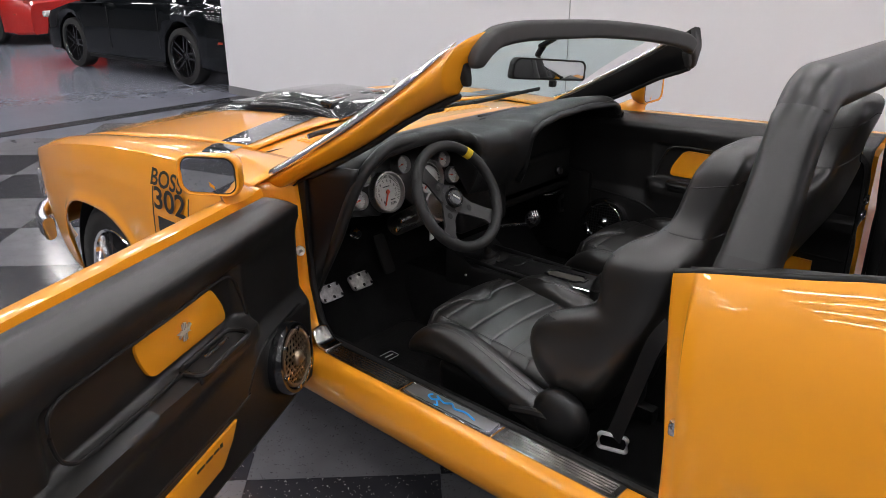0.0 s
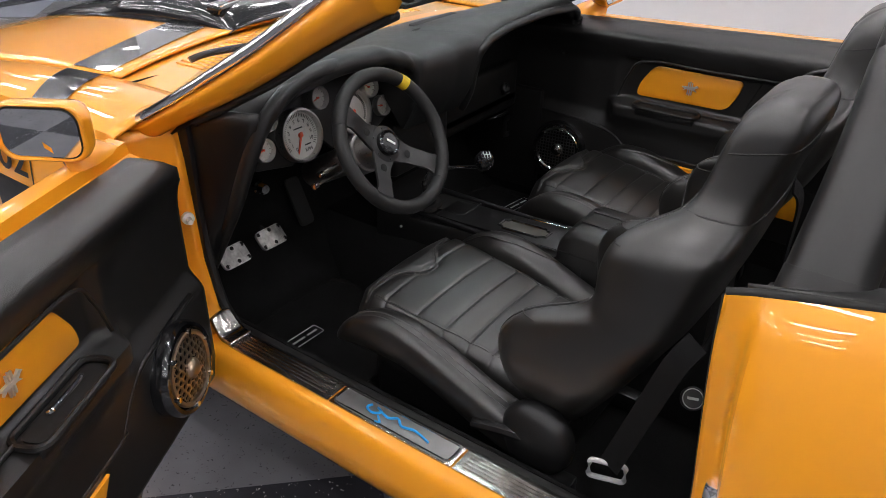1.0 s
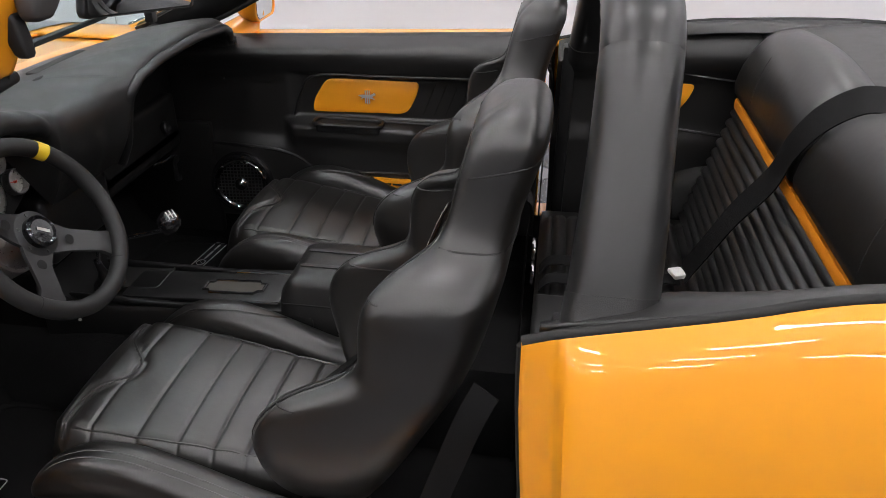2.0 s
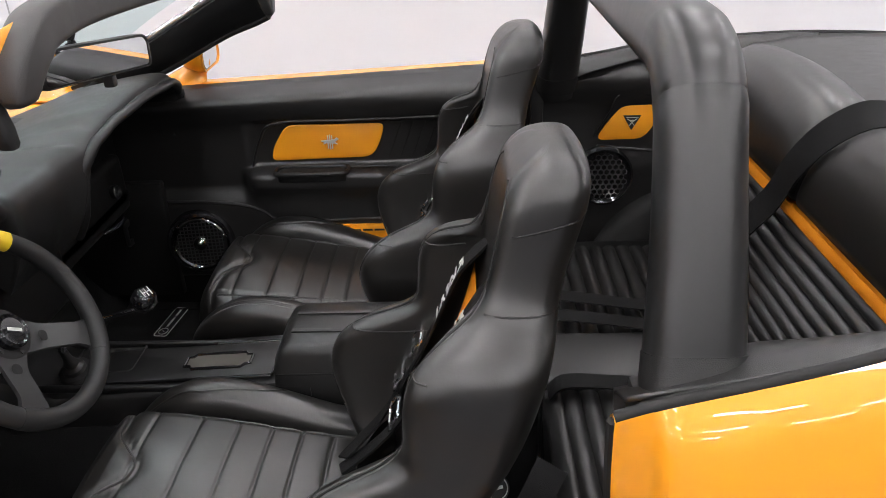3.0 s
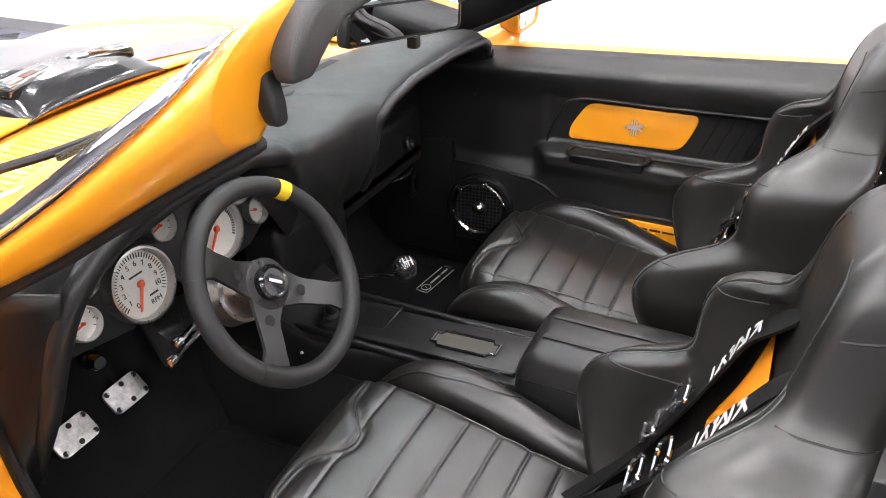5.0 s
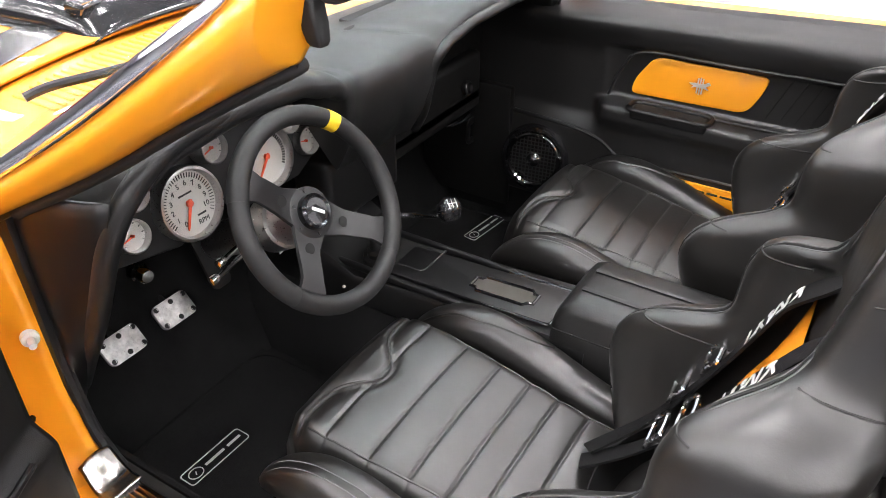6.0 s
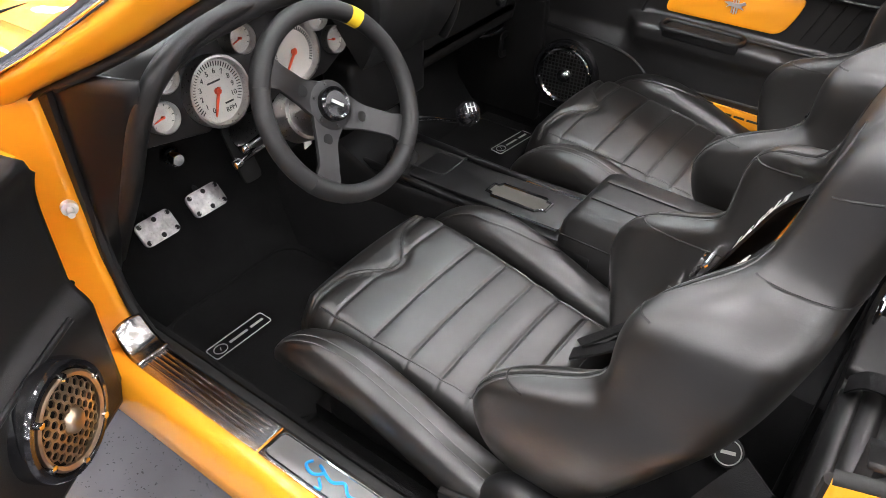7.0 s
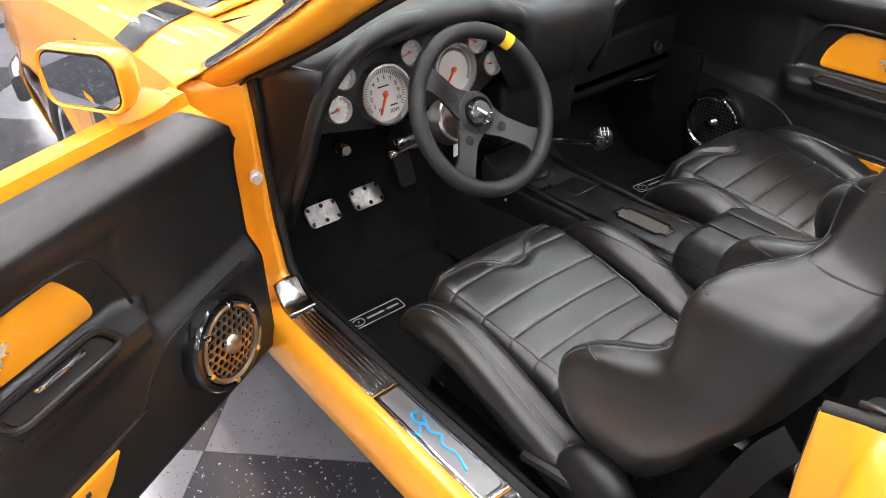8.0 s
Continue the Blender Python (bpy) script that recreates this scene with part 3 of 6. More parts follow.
head_path = smooth_path([(0.447, 0.5815, 1.281), (0.447, 0.581, 1.286), (0.446, 0.5795, 1.293), (0.446, 0.574, 1.304), (0.446, 0.560, 1.321), (0.448, 0.530, 1.338), (0.455, 0.48, 1.349), (0.468, 0.35, 1.351), (0.475, 0.1, 1.338), (0.475, -0.05, 1.327), (0.472, -0.2, 1.311), (0.463, -0.35, 1.291),
                         (0.455, -0.45, 1.274), (0.45, -0.53, 1.258), (0.447, -0.575, 1.238), (0.447, -0.597, 1.21)], 8)
HEAD_END = ((0, 0.22), (0.02, 0.40), (0.06, 0.58), (0.125, 0.74), (0.19, 0.86), (0.25, 0.95), (0.32, 1.0), (1, 1.0))
head_outline = [(a, b + 0.0) for a, b in rounded(0.052, 0.042, 0.012, 5)]
header = part("windscreen_header", sweep(head_path, head_outline, up=(1, 0, 0), scale=lambda u: min(lerp(u, HEAD_END), 0.3 + 12 * (1 - u))), HEADER_VINYL, car, "black padded windscreen header", 60)
for s in (1, -1):
    cx, cy, cz = (0.470, 0.592, 1.266) if s > 0 else (0.462, -0.600, 1.187)
    tall = 0.054 if s > 0 else 0.05
    shape = [[Vector((cx + a * k + 0.25 * u * tall, cy + s * (b * k - 0.003 * u), cz + u * tall)) for a, b in rounded(0.026, 0.024, 0.006, 3)] for u, k in ((0.5, 0.8), (0.42, 1.0), (-0.1, 0.98), (-0.42, 0.8), (-0.5, 0.6))]
    part("latch_cover", loft(shape), RUBBER, header, "black plastic latch cover", 60)


def screen_at(u, v):
    y = u * lerp(v, ((0, 0.71), (1, 0.58)))
    q = y / 0.7
    base = Vector((1.20 - 0.13 * q * q, y, 0.958))
    top = Vector((0.56 - 0.05 * q * q, y, 1.31 - 0.03 * q * q))
    p = base.lerp(top, v)
    p.z += 0.02 * math.sin(math.pi * v)
    return p


windscreen = part("windscreen", sheet(screen_at, span(-1, 1, 24), span(0, 1, 12)), GLASS, car, "clear laminated windscreen")
thicken(windscreen, 0.005)
windscreen.visible_shadow = False

# rear-view mirror
rvm_m = Matrix.Translation((0.615, 0.02, 1.203)) @ facing((-0.985, 0.13, -0.03))
rvm_m = rvm_m @ pose(0, 0, 0, 0, 0, -7.0)
def mirror_outline(w, h):
    """A wide mirror whose upper corners are rounder than its lower ones."""
    return round_poly([(-w / 2, -h / 2), (w / 2, -h / 2), (w * 0.485, h * 0.3), (w * 0.44, h / 2), (-w * 0.44, h / 2), (-w * 0.485, h * 0.3)], 0.014)
rvm = part("interior_mirror", loft([[rvm_m @ Vector((x * k, y * k, z)) for x, y in mirror_outline(0.345, 0.064)] for z, k in ((-0.034, 0.72), (-0.026, 0.93), (-0.014, 1.0), (0.0, 1.0), (0.003, 0.985), (0.003, 0.955), (-0.001, 0.95))], cap=True), PLASTIC, car, "black interior mirror on a stalk", 50)
part("mirror_face", extruded(mirror_outline(0.326, 0.054), 0.002, rvm_m @ Matrix.Translation((0, 0, -0.0005))), MIRROR, rvm, "mirror glass")
part("stalk", tube([(0.65, 0.02, 1.21), (0.665, 0.02, 1.24), (0.645, 0.02, 1.272)], 0.010), PLASTIC, rvm)
part("stalk_plate", box(0.632, 0.02, 1.283, 0.05, 0.036, 0.012, 0.004, m=pose(0, 0, 0, 0, 28, 0)), PLASTIC, rvm)
part("lever", box(0.618, 0.0, 1.158, 0.02, 0.020, 0.022, 0.005), PLASTIC, rvm)

# ---- floor pan, tunnel and firewall ----
part("floor_pan", box(0.15, 0, 0.255, 2.1, 1.40, 0.02), CARPET, car, "black carpeted floor")
part("tunnel", loft([[Vector((x, y, z)) for y, z in ((-0.20, 0.26), (-0.17, 0.36), (-0.11, 0.43), (0.11, 0.43), (0.17, 0.36), (0.20, 0.26))] for x in (-0.5, 0.3, 0.9, 1.2)]), CARPET, car, "black carpeted transmission tunnel")
fire = part("firewall", sheet(lambda v, y: Vector((lerp(v, ((0, 1.05), (0.3, 1.22), (1, 1.30))), y, 0.262 + 0.68 * v)), span(0, 1, 10), span(-0.72, 0.72, 4)), CARPET, car, "black carpeted firewall")
thicken(fire, 0.01)
for s in (1, -1):
    part("kick_panel", box(1.13, s * 0.712, 0.60, 0.32 if s > 0 else 0.36, 0.015, 0.68, 0.005), PLASTIC, car, "black kick panel")
    prof = ((0.69, 0.26), (0.69, 0.415), (0.70, 0.43), (0.784, 0.432), (0.798, 0.427), (0.808, 0.408), (0.820, 0.37), (0.823, 0.338), (0.806, 0.30), (0.74, 0.235))
    part("rocker_panel", loft([[Vector((x, s * y, z)) for y, z in prof] for x in span(-0.30, 1.12, 6)]), ORANGE, car, "orange rocker panel and sill", 50)

# hinge pillar of the door opening
for s in (1,):
    def jamb(v, w):
        z = 0.425 + 0.50 * v
        x0 = lerp(z, ((0.425, 0.90), (0.47, 0.955), (0.6, 0.985), (0.85, 1.0), (0.925, 1.01)))
        y = lerp(w, ((0, 0.715), (0.5, 0.755), (1, 0.835)))
        return Vector((x0 + 0.06 * w, s * y, z))
    jb = thicken(part("hinge_pillar", sheet(jamb, span(0, 1, 20), span(0, 1, 6)), ORANGE, car, "orange painted hinge pillar"), 0.02)
    part("door_seal", tube([(lerp(z, ((0.425, 0.89), (0.47, 0.945), (0.6, 0.975), (0.85, 0.99), (0.925, 1.0))), s * 0.708, z) for z in span(0.43, 0.92, 8)], 0.011, 8, 2), RUBBER, jb, "black rubber door seal")
    if s > 0:
        part("jamb_button", lathe([(0, 0.03), (0.006, 0.03), (0.007, 0.012), (0.014, 0.010), (0.015, 0)], (0.995, 0.735, 0.713), (-0.9, 0.4, 0), 16), WHITE, jb, "white plastic door switch")
        for bz in (0.50, 0.56, 0.80):
            part("bolt", lathe([(0, 0.006), (0.006, 0.006), (0.007, 0)], (1.005, 0.775, bz), (-0.85, 0.5, 0), 10), RUBBER, jb)

# sill plates
def sill_plate(x0, x1, ribs):
    base = part("sill_plate", box((x0 + x1) / 2, 0.744, 0.434, x0 - x1, 0.062, 0.005, 0.002), SILL_METAL, car, "ribbed aluminium sill plate" if ribs else "grey sill plate with a blue emblem")
    if ribs:
        for k in range(5):
            part("rib", box((x0 + x1) / 2, 0.722 + k * 0.0095, 0.4375, x0 - x1 - 0.03, 0.004, 0.004, 0.0015), SILL_METAL, base)
    else:
        part("insert", extruded(rounded(x0 - x1 - 0.012, 0.054, 0.012), 0.003, pose((x0 + x1) / 2, 0.744, 0.4365), 0.001), SILL_GREY, base, "grey emblem insert")
        part("border", sweep([Vector((x * 1 + (x0 + x1) / 2, y + 0.745, 0.44)) for x, y in rounded(x0 - x1 - 0.018, 0.048, 0.011)], disc_outline(0.0016, 6), closed=True), CHROME, base)
        cx = (x0 + x1) / 2
        part("snake_emblem", tube([(cx + 0.07, 0.733, 0.4412), (cx + 0.075, 0.745, 0.4412), (cx + 0.055, 0.752, 0.4412), (cx + 0.04, 0.74, 0.4412), (cx + 0.055, 0.733, 0.4412), (cx + 0.02, 0.745, 0.4412),
                                   (cx + 0.0, 0.735, 0.4412), (cx - 0.02, 0.748, 0.4412), (cx - 0.05, 0.742, 0.4412), (cx - 0.09, 0.752, 0.4412)], 0.0028, 6), BLUE, base, "bright blue snake line emblem")
        part("snake_emblem", tube([(cx + 0.04, 0.752, 0.4412), (cx + 0.025, 0.765, 0.4412), (cx + 0.035, 0.768, 0.4412)], 0.0024, 6), BLUE, base)
    for x in (x0 - 0.008, x1 + 0.008):
        part("screw", lathe([(0, 0.004), (0.006, 0.003), (0.007, 0)], (x, 0.764, 0.4365), (0, 0, 1), 12), CHROME, base)


part("sill_edge", box(0.41, 0.704, 0.434, 1.2, 0.018, 0.012, 0.005), RUBBER, car, "black sill edge strip")
for s in (1, -1):
    part("sill_carpet", box(0.41, s * 0.684, 0.348, 1.42, 0.012, 0.172, 0.004), CARPET, car, "black carpet on the sill side")
sill_plate(0.86, 0.546, True)
sill_plate(0.542, 0.226, False)
sill_plate(0.222, -0.12, True)
def sill_corner(u, v):
    x = 0.852 + 0.076 * u
    z = 0.440 + 0.038 * step(0.35, 1.1, u) ** 1.2 + 0.008 * math.sin(math.pi * v) * step(0.3, 0.8, u)
    return Vector((x, 0.708 + (0.068 - 0.008 * u * u) * v, z))


cap = part("sill_cap", sheet(sill_corner, span(0, 1, 14), span(0, 1, 10)), SILL_METAL, car, "dull metal corner cap of the sill")
thicken(cap, 0.005)
for u, v in ((0.18, 0.82), (0.18, 0.2)):
    part("screw", lathe([(0, 0.0065), (0.006, 0.0055), (0.007, 0)], sill_corner(u, v), (0, 0, 1), 12), CHROME, cap)


# ---- doors ----
HINGE = Vector((1.01, 0.76, 0))
DOOR_ANGLE = 62.0


def panel_depth(x, z):
    """How far the door trim stands into the cabin, closed, at a place along it."""
    roll = 0.030 * math.exp(-((z - 0.912) / 0.055) ** 2)
    inside = step(0.60, 0.565, x) * step(-0.08, -0.05, x) * step(0.708, 0.72, z) * step(0.862, 0.846, z)
    arm = step(0.62, 0.57, x) * (0.05 * step(0.60, 0.675, z) * step(0.712, 0.700, z))
    return 0.012 + roll + arm - 0.016 * inside + 0.028 * step(0.66, 0.60, z)


def door(s, hinge, angle):
    """A door with its trim; s: 1 for the left side. Built closed, then swung."""
    top = lambda x: lerp(x, ((-0.2, 0.972), (0.35, 0.948), (0.8, 0.93), (1.02, 0.922)))
    def skin(x, v):
        z = 0.37 + (top(x) - 0.37) * v
        return Vector((x, s * (side_y(x, z) - 0.002), z))
    bm = bmesh.new()
    xs, vs = span(-0.175, 0.93 if angle else 1.02, 34), span(0, 1, 20)
    rows = []
    for x in xs:
        row = [skin(x, v) for v in vs]
        zt = top(x)
        row += [Vector((x, s * 0.825, zt + 0.010)), Vector((x, s * 0.792, zt + 0.004)), Vector((x, s * 0.787, zt - 0.02)), Vector((x, s * 0.715, zt - 0.05)), Vector((x, s * 0.715, 0.385)), Vector((x, s * 0.80, 0.37))]
        rows.append(row)
    bm = loft(rows)
    swing = Matrix.Translation(hinge) @ pose(0, 0, 0, 0, 0, -s * angle) @ Matrix.Translation(-hinge)
    d = part("door", bm, ORANGE, car, "orange car door with black vinyl trim, " + ("wide open" if angle else "closed"), 45)
    d.matrix_basis = swing
    # trim board
    def trim(x, v):
        lo, hi = 0.372, top(x) + (0.002 if s > 0 else 0.008) - (0.06 * step(0.83, 0.91, x) ** 2 if angle else 0)
        z = lo + (hi - lo) * v
        w = panel_depth(x, z)
        y = 0.705 - w + (0.113 if s > 0 else 0.108) * step(0.932, 0.972, z + (0.955 - top(x)))
        return Vector((x, s * y, z))
    t = part("door_trim", sheet(trim, span(-0.17, 0.908 if angle else 0.985, 110), span(0, 1, 80)), VINYL, d, "black vinyl door trim", 60)
    thicken(t, 0.008)
    # frame line round the recess
    line = [(0.578, 0.725), (0.55, 0.80), (0.50, 0.852), (0.30, 0.857), (0.05, 0.862), (-0.03, 0.861), (-0.066, 0.84), (-0.064, 0.775), (-0.035, 0.735), (0.03, 0.722), (0.30, 0.718)]
    part("recess_edge", tube([(x, s * (0.705 - panel_depth(0.6, 0.70) - 0.004), z) for x, z in line], 0.0042, 8), PLASTIC, d)
    for k in range(0 if s > 0 else 8):
        x0 = 0.185 - 0.034 * k
        a, b = (x0, 0.735), (x0 - 0.042, 0.842)
        if b[0] > -0.05:
            part("quilt_line", tube([(a[0] + (b[0] - a[0]) * u, s * (0.705 - panel_depth(a[0] + (b[0] - a[0]) * u, a[1] + (b[1] - a[1]) * u) - 0.0046), a[1] + (b[1] - a[1]) * u) for u in span(0, 1, 8)], 0.0016, 6, 1), PLASTIC, d)
    # orange inset with chrome emblem
    curve = round_poly([(0.529, 0.730), (0.520, 0.772), (0.476, 0.838), (0.192, 0.838), (0.204, 0.792), (0.232, 0.737)], 0.028, 6)
    m = Matrix(((1, 0, 0, 0), (0, 0, -s, s * 0.7085), (0, 1, 0, 0), (0, 0, 0, 1)))
    part("orange_inset", extruded(curve, 0.012, m, 0.004), ORANGE, d, "orange leather inset with chrome emblem")
    ex, ez, ey = 0.352, 0.787, s * 0.693
    em = extruded([(-0.027, 0.004), (-0.014, 0.006), (0.0, 0.0055), (0.012, 0.0075), (0.020, 0.013), (0.026, 0.0075), (0.019, 0.004), (0.014, -0.001), (0.022, -0.007), (0.012, -0.004), (0.002, -0.0035), (-0.012, -0.003), (-0.021, -0.008), (-0.016, -0.001)], 0.005, Matrix.Translation((ex, ey, ez)) @ facing((0, -s, 0)))
    for k in (-0.006, 0.0, 0.006):
        box(ex + k, ey - s * 0.002, ez, 0.0032, 0.004, 0.044 if k == 0 else 0.040, 0.001, m=None, bm=em)
    part("emblem", em, BRIGHT, d, "chrome emblem")
    # door pull cup
    part("pull_cup", box(0.405, s * 0.672, 0.698, 0.20, 0.075, 0.03, 0.012, 3), PLASTIC, d)
    # Flat black plate: the hollow's shade is put in as colour.
    part("cup_hollow_shade", extruded(rounded(0.185, 0.044, 0.016), 0.003, Matrix.Translation((0.405, s * 0.653, 0.7122))), HOLE_SHADE_AND_CONE, d, "black plate for the shade in the door pull hollow")
    part("pull_frame", sweep([Vector((0.405 + x, s * 0.655 + y, 0.716)) for x, y in rounded(0.21, 0.062, 0.022)], disc_outline(0.0065, 8), closed=True), PLASTIC, d, "black door pull frame")
    if s > 0:
        part("latch_lever", tube([(0.46, s * 0.662, 0.719), (0.45, s * 0.655, 0.723), (0.38, s * 0.655, 0.723), (0.37, s * 0.662, 0.719)], 0.0045, 8), CHROME, d, "chrome door lever")
    # speaker
    n = Vector((0.0 if s > 0 else -0.12, -s, 0.10)).normalized()
    c = Vector((0.730, 0.664, 0.522)) if s > 0 else Vector((0.766, -0.668, 0.495))
    ring = lathe([(0.100, 0.0), (0.100, 0.03), (0.094, 0.040), (0.086, 0.041), (0.081, 0.032), (0.081, 0.01), (0.0, 0.01)], c, n, 44)
    part("speaker_cone", lathe([(0.081, 0.032), (0.03, 0.02), (0, 0.02)], c, n, 36), HOLE_SHADE_AND_CONE, d, "black speaker cone")
    part("speaker_ring", ring, GLOSS_BLACK, d, "gloss black speaker ring")
    mm = Matrix.Translation(c) @ facing(n)
    grille = bmesh.new()
    cell = 0.0095
    for i in range(-9, 10):
        for j in range(-9, 10):
            hx, hy = cell * 1.732 * (i + 0.5 * (j % 2)), cell * 1.5 * j
            if math.hypot(hx, hy) > 0.071 or math.hypot(hx, hy) < 0.019:
                continue
            a = [Vector((hx + cell * 1.0 * math.sin(k * math.pi / 3), hy + cell * 1.0 * math.cos(k * math.pi / 3), 0)) for k in range(6)]
            b = [Vector((hx + cell * 0.74 * math.sin(k * math.pi / 3), hy + cell * 0.74 * math.cos(k * math.pi / 3), 0)) for k in range(6)]
            dome = lambda p: mm @ (p + Vector((0, 0, 0.046 - 1.6 * (p.x**2 + p.y**2))))
            low = lambda p: mm @ (p + Vector((0, 0, 0.042 - 1.6 * (p.x**2 + p.y**2))))
            va, vb, vl = [grille.verts.new(dome(p)) for p in a], [grille.verts.new(dome(p)) for p in b], [grille.verts.new(low(p)) for p in b]
            for k in range(6):
                q = (k + 1) % 6
                grille.faces.new((va[k], va[q], vb[q], vb[k]))
                grille.faces.new((vb[k], vb[q], vl[q], vl[k]))
    if s < 0:
        grille.free()
        grille = bmesh.new()
        for k in range(-6, 7):
            u = k * 0.0108
            half = math.sqrt(0.0725**2 - u * u)
            box(0, 0, 0, 0.0022, 2 * half, 0.003, m=mm @ pose(u, 0, 0.038), bm=grille)
            box(0, 0, 0, 2 * half, 0.0022, 0.003, m=mm @ pose(0, u, 0.0395), bm=grille)
    part("speaker_grille", grille, BRONZE if s > 0 else DULL_STEEL, d, "honeycomb metal speaker grille" if s > 0 else "dark square wire speaker grille", smooth=False)
    part("speaker_rim", lathe([(0.080, 0.034), (0.080, 0.042), (0.076, 0.044), (0.070, 0.041), (0.070, 0.034)], c, n, 44), BRONZE if s > 0 else CHROME, d, "metal speaker rim")
    part("speaker_cap", lathe([(0, 0.056), (0.012, 0.055), (0.02, 0.049), (0.023, 0.04)], c, n, 24), BRONZE if s > 0 else CHROME, d, "chrome speaker centre")
    for k in range(6):
        a = radians(60 * k + 15)
        part("speaker_bolt", lathe([(0, 0.049), (0.006, 0.048), (0.007, 0.034)], mm @ Vector((0.079 * math.cos(a), 0.079 * math.sin(a), 0)), n, 10), CHROME, d)
    # raised board round the speaker, and the lower orange plate
    edge = [(0.985, 0.63), (0.85, 0.622), (0.70, 0.615), (0.62, 0.605), (0.57, 0.575), (0.535, 0.535), (0.50, 0.518), (0.20, 0.522), (-0.15, 0.525)]
    if s < 0:
        edge = [(x, z + 0.034 * step(0.62, 0.5, x)) for x, z in edge]
    part("speaker_board_edge", tube([(x, s * 0.664, z) for x, z in edge if x < 0.90 or not angle], 0.006, 8), PLASTIC, d)
    up = 0.0 if s > 0 else 0.036
    fx = 0.455 if s > 0 else 0.392
    part("lower_inset", extruded([(fx, 0.504 + up), (fx - 0.03, 0.465 + up), (fx - 0.08, 0.425 + up), (-0.05, 0.42 + up), (-0.05, 0.504 + up)], 0.015, Matrix(((1, 0, 0, 0), (0, 0, -s, s * 0.669), (0, 1, 0, 0), (0, 0, 0, 1))), 0.002), ORANGE, d, "orange lower door inset")
    mark = bmesh.new()
    for k, w in enumerate((0.01, 0.022, 0.028, 0.03)):
        box(fx - 0.075 - sum((0.01, 0.022, 0.028, 0.03)[:k]) - 0.006 * k - w / 2, s * 0.6535, 0.486 + up, w, 0.002, 0.0055 if k else 0.010, bm=mark)
    part("print_bar", mark, INK, d, "small dark printed bars", smooth=False)
    part("door_lock", lathe([(0, 0.02), (0.006, 0.02), (0.007, 0)], (-0.08, s * 0.74, top(-0.08)), (0, 0, 1), 10), CHROME, d)
    # outside mirror
    mc = Vector((0.752, 0.841, 1.013)) if s > 0 else Vector((0.715, -0.865, 1.022))
    turn = Matrix.Translation(mc) @ pose(0, 0, 0, 0, 0, 5 if s > 0 else 0) @ Matrix.Translation(-mc)
    def head(t, k):
        return [turn @ (mc + Vector((t, s * a * k, b * k))) for a, b in rounded(0.168, 0.108, 0.034, 8)]
    part("door_mirror", loft([head(t, k) for t, k in ((0.0, 1.0), (0.012, 1.02), (0.03, 0.98), (0.055, 0.85), (0.075, 0.6), (0.088, 0.25))]), ORANGE, d, "orange door mirror", 50)
    part("mirror_rim", loft([head(-t, k) for t, k in ((-0.004, 1.0), (0.003, 0.99), (0.005, 0.95), (0.003, 0.90), (-0.004, 0.885))], cap=False), ORANGE, d, "orange mirror rim", 60)
    part("glass_edge", extruded(rounded(0.151, 0.096, 0.029, 8), 0.001, turn @ Matrix.Translation(mc + Vector((-0.0002, 0, 0))) @ facing((-1, s * 0.02, -0.03))), PLASTIC, d, "black edge of the mirror glass")
    part("mirror_glass", extruded(rounded(0.145, 0.090, 0.027, 8), 0.002, turn @ Matrix.Translation(mc + Vector((-0.001, 0, 0))) @ facing((-1, s * 0.02, -0.03))), MIRROR, d, "mirror glass")
    stem = [[Vector((mc.x + 0.03 + a + lean, s * (yy + b) + (-0.012 if s > 0 else 0), zz)) for a, b in disc_outline(rx, 10, ry)] for zz, yy, rx, ry, lean in ((0.935, 0.815, 0.075, 0.028, 0.05), (0.96, 0.825, 0.055, 0.024, 0.03), (0.985, 0.845, 0.035, 0.022, 0.0), (1.01, 0.86, 0.03, 0.02, 0.0))]
    part("mirror_foot", loft(stem), ORANGE, d, "orange mirror foot", 60)
    return d


door(1, HINGE, DOOR_ANGLE)
door(-1, Vector((1.01, -0.76, 0)), 0.0)

# ---- rear quarters, deck and bench ----
def quarter_top(x, s=1):
    return (0 if s > 0 else -0.02) + glide(x, ((-1.7, 1.03), (-1.0, 1.074), (-0.65, 1.064), (-0.52, 1.050), (-0.42, 1.030), (-0.3, 1.008), (-0.23, 0.994), (-0.18, 0.980)))


def edge_y(x):
    return glide(x, ((-1.7, 0.70), (-0.57, 0.715), (-0.41, 0.732), (-0.3, 0.742), (-0.18, 0.75)))


# how far the side stands out, by the depth below its upper edge
SIDE_SWELL = ((0, 0), (0.02, 0.020), (0.06, 0.040), (0.13, 0.062), (0.24, 0.080), (0.4, 0.092), (0.55, 0.082), (0.75, 0.03))


def jamb_lean(z):
    """How far the front edge of the quarter leans back below its top."""
    return glide(z, ((0.38, -0.026), (0.5, -0.025), (0.62, -0.022), (0.72, -0.014), (0.82, -0.006), (0.93, 0.0), (1.1, 0.0)))


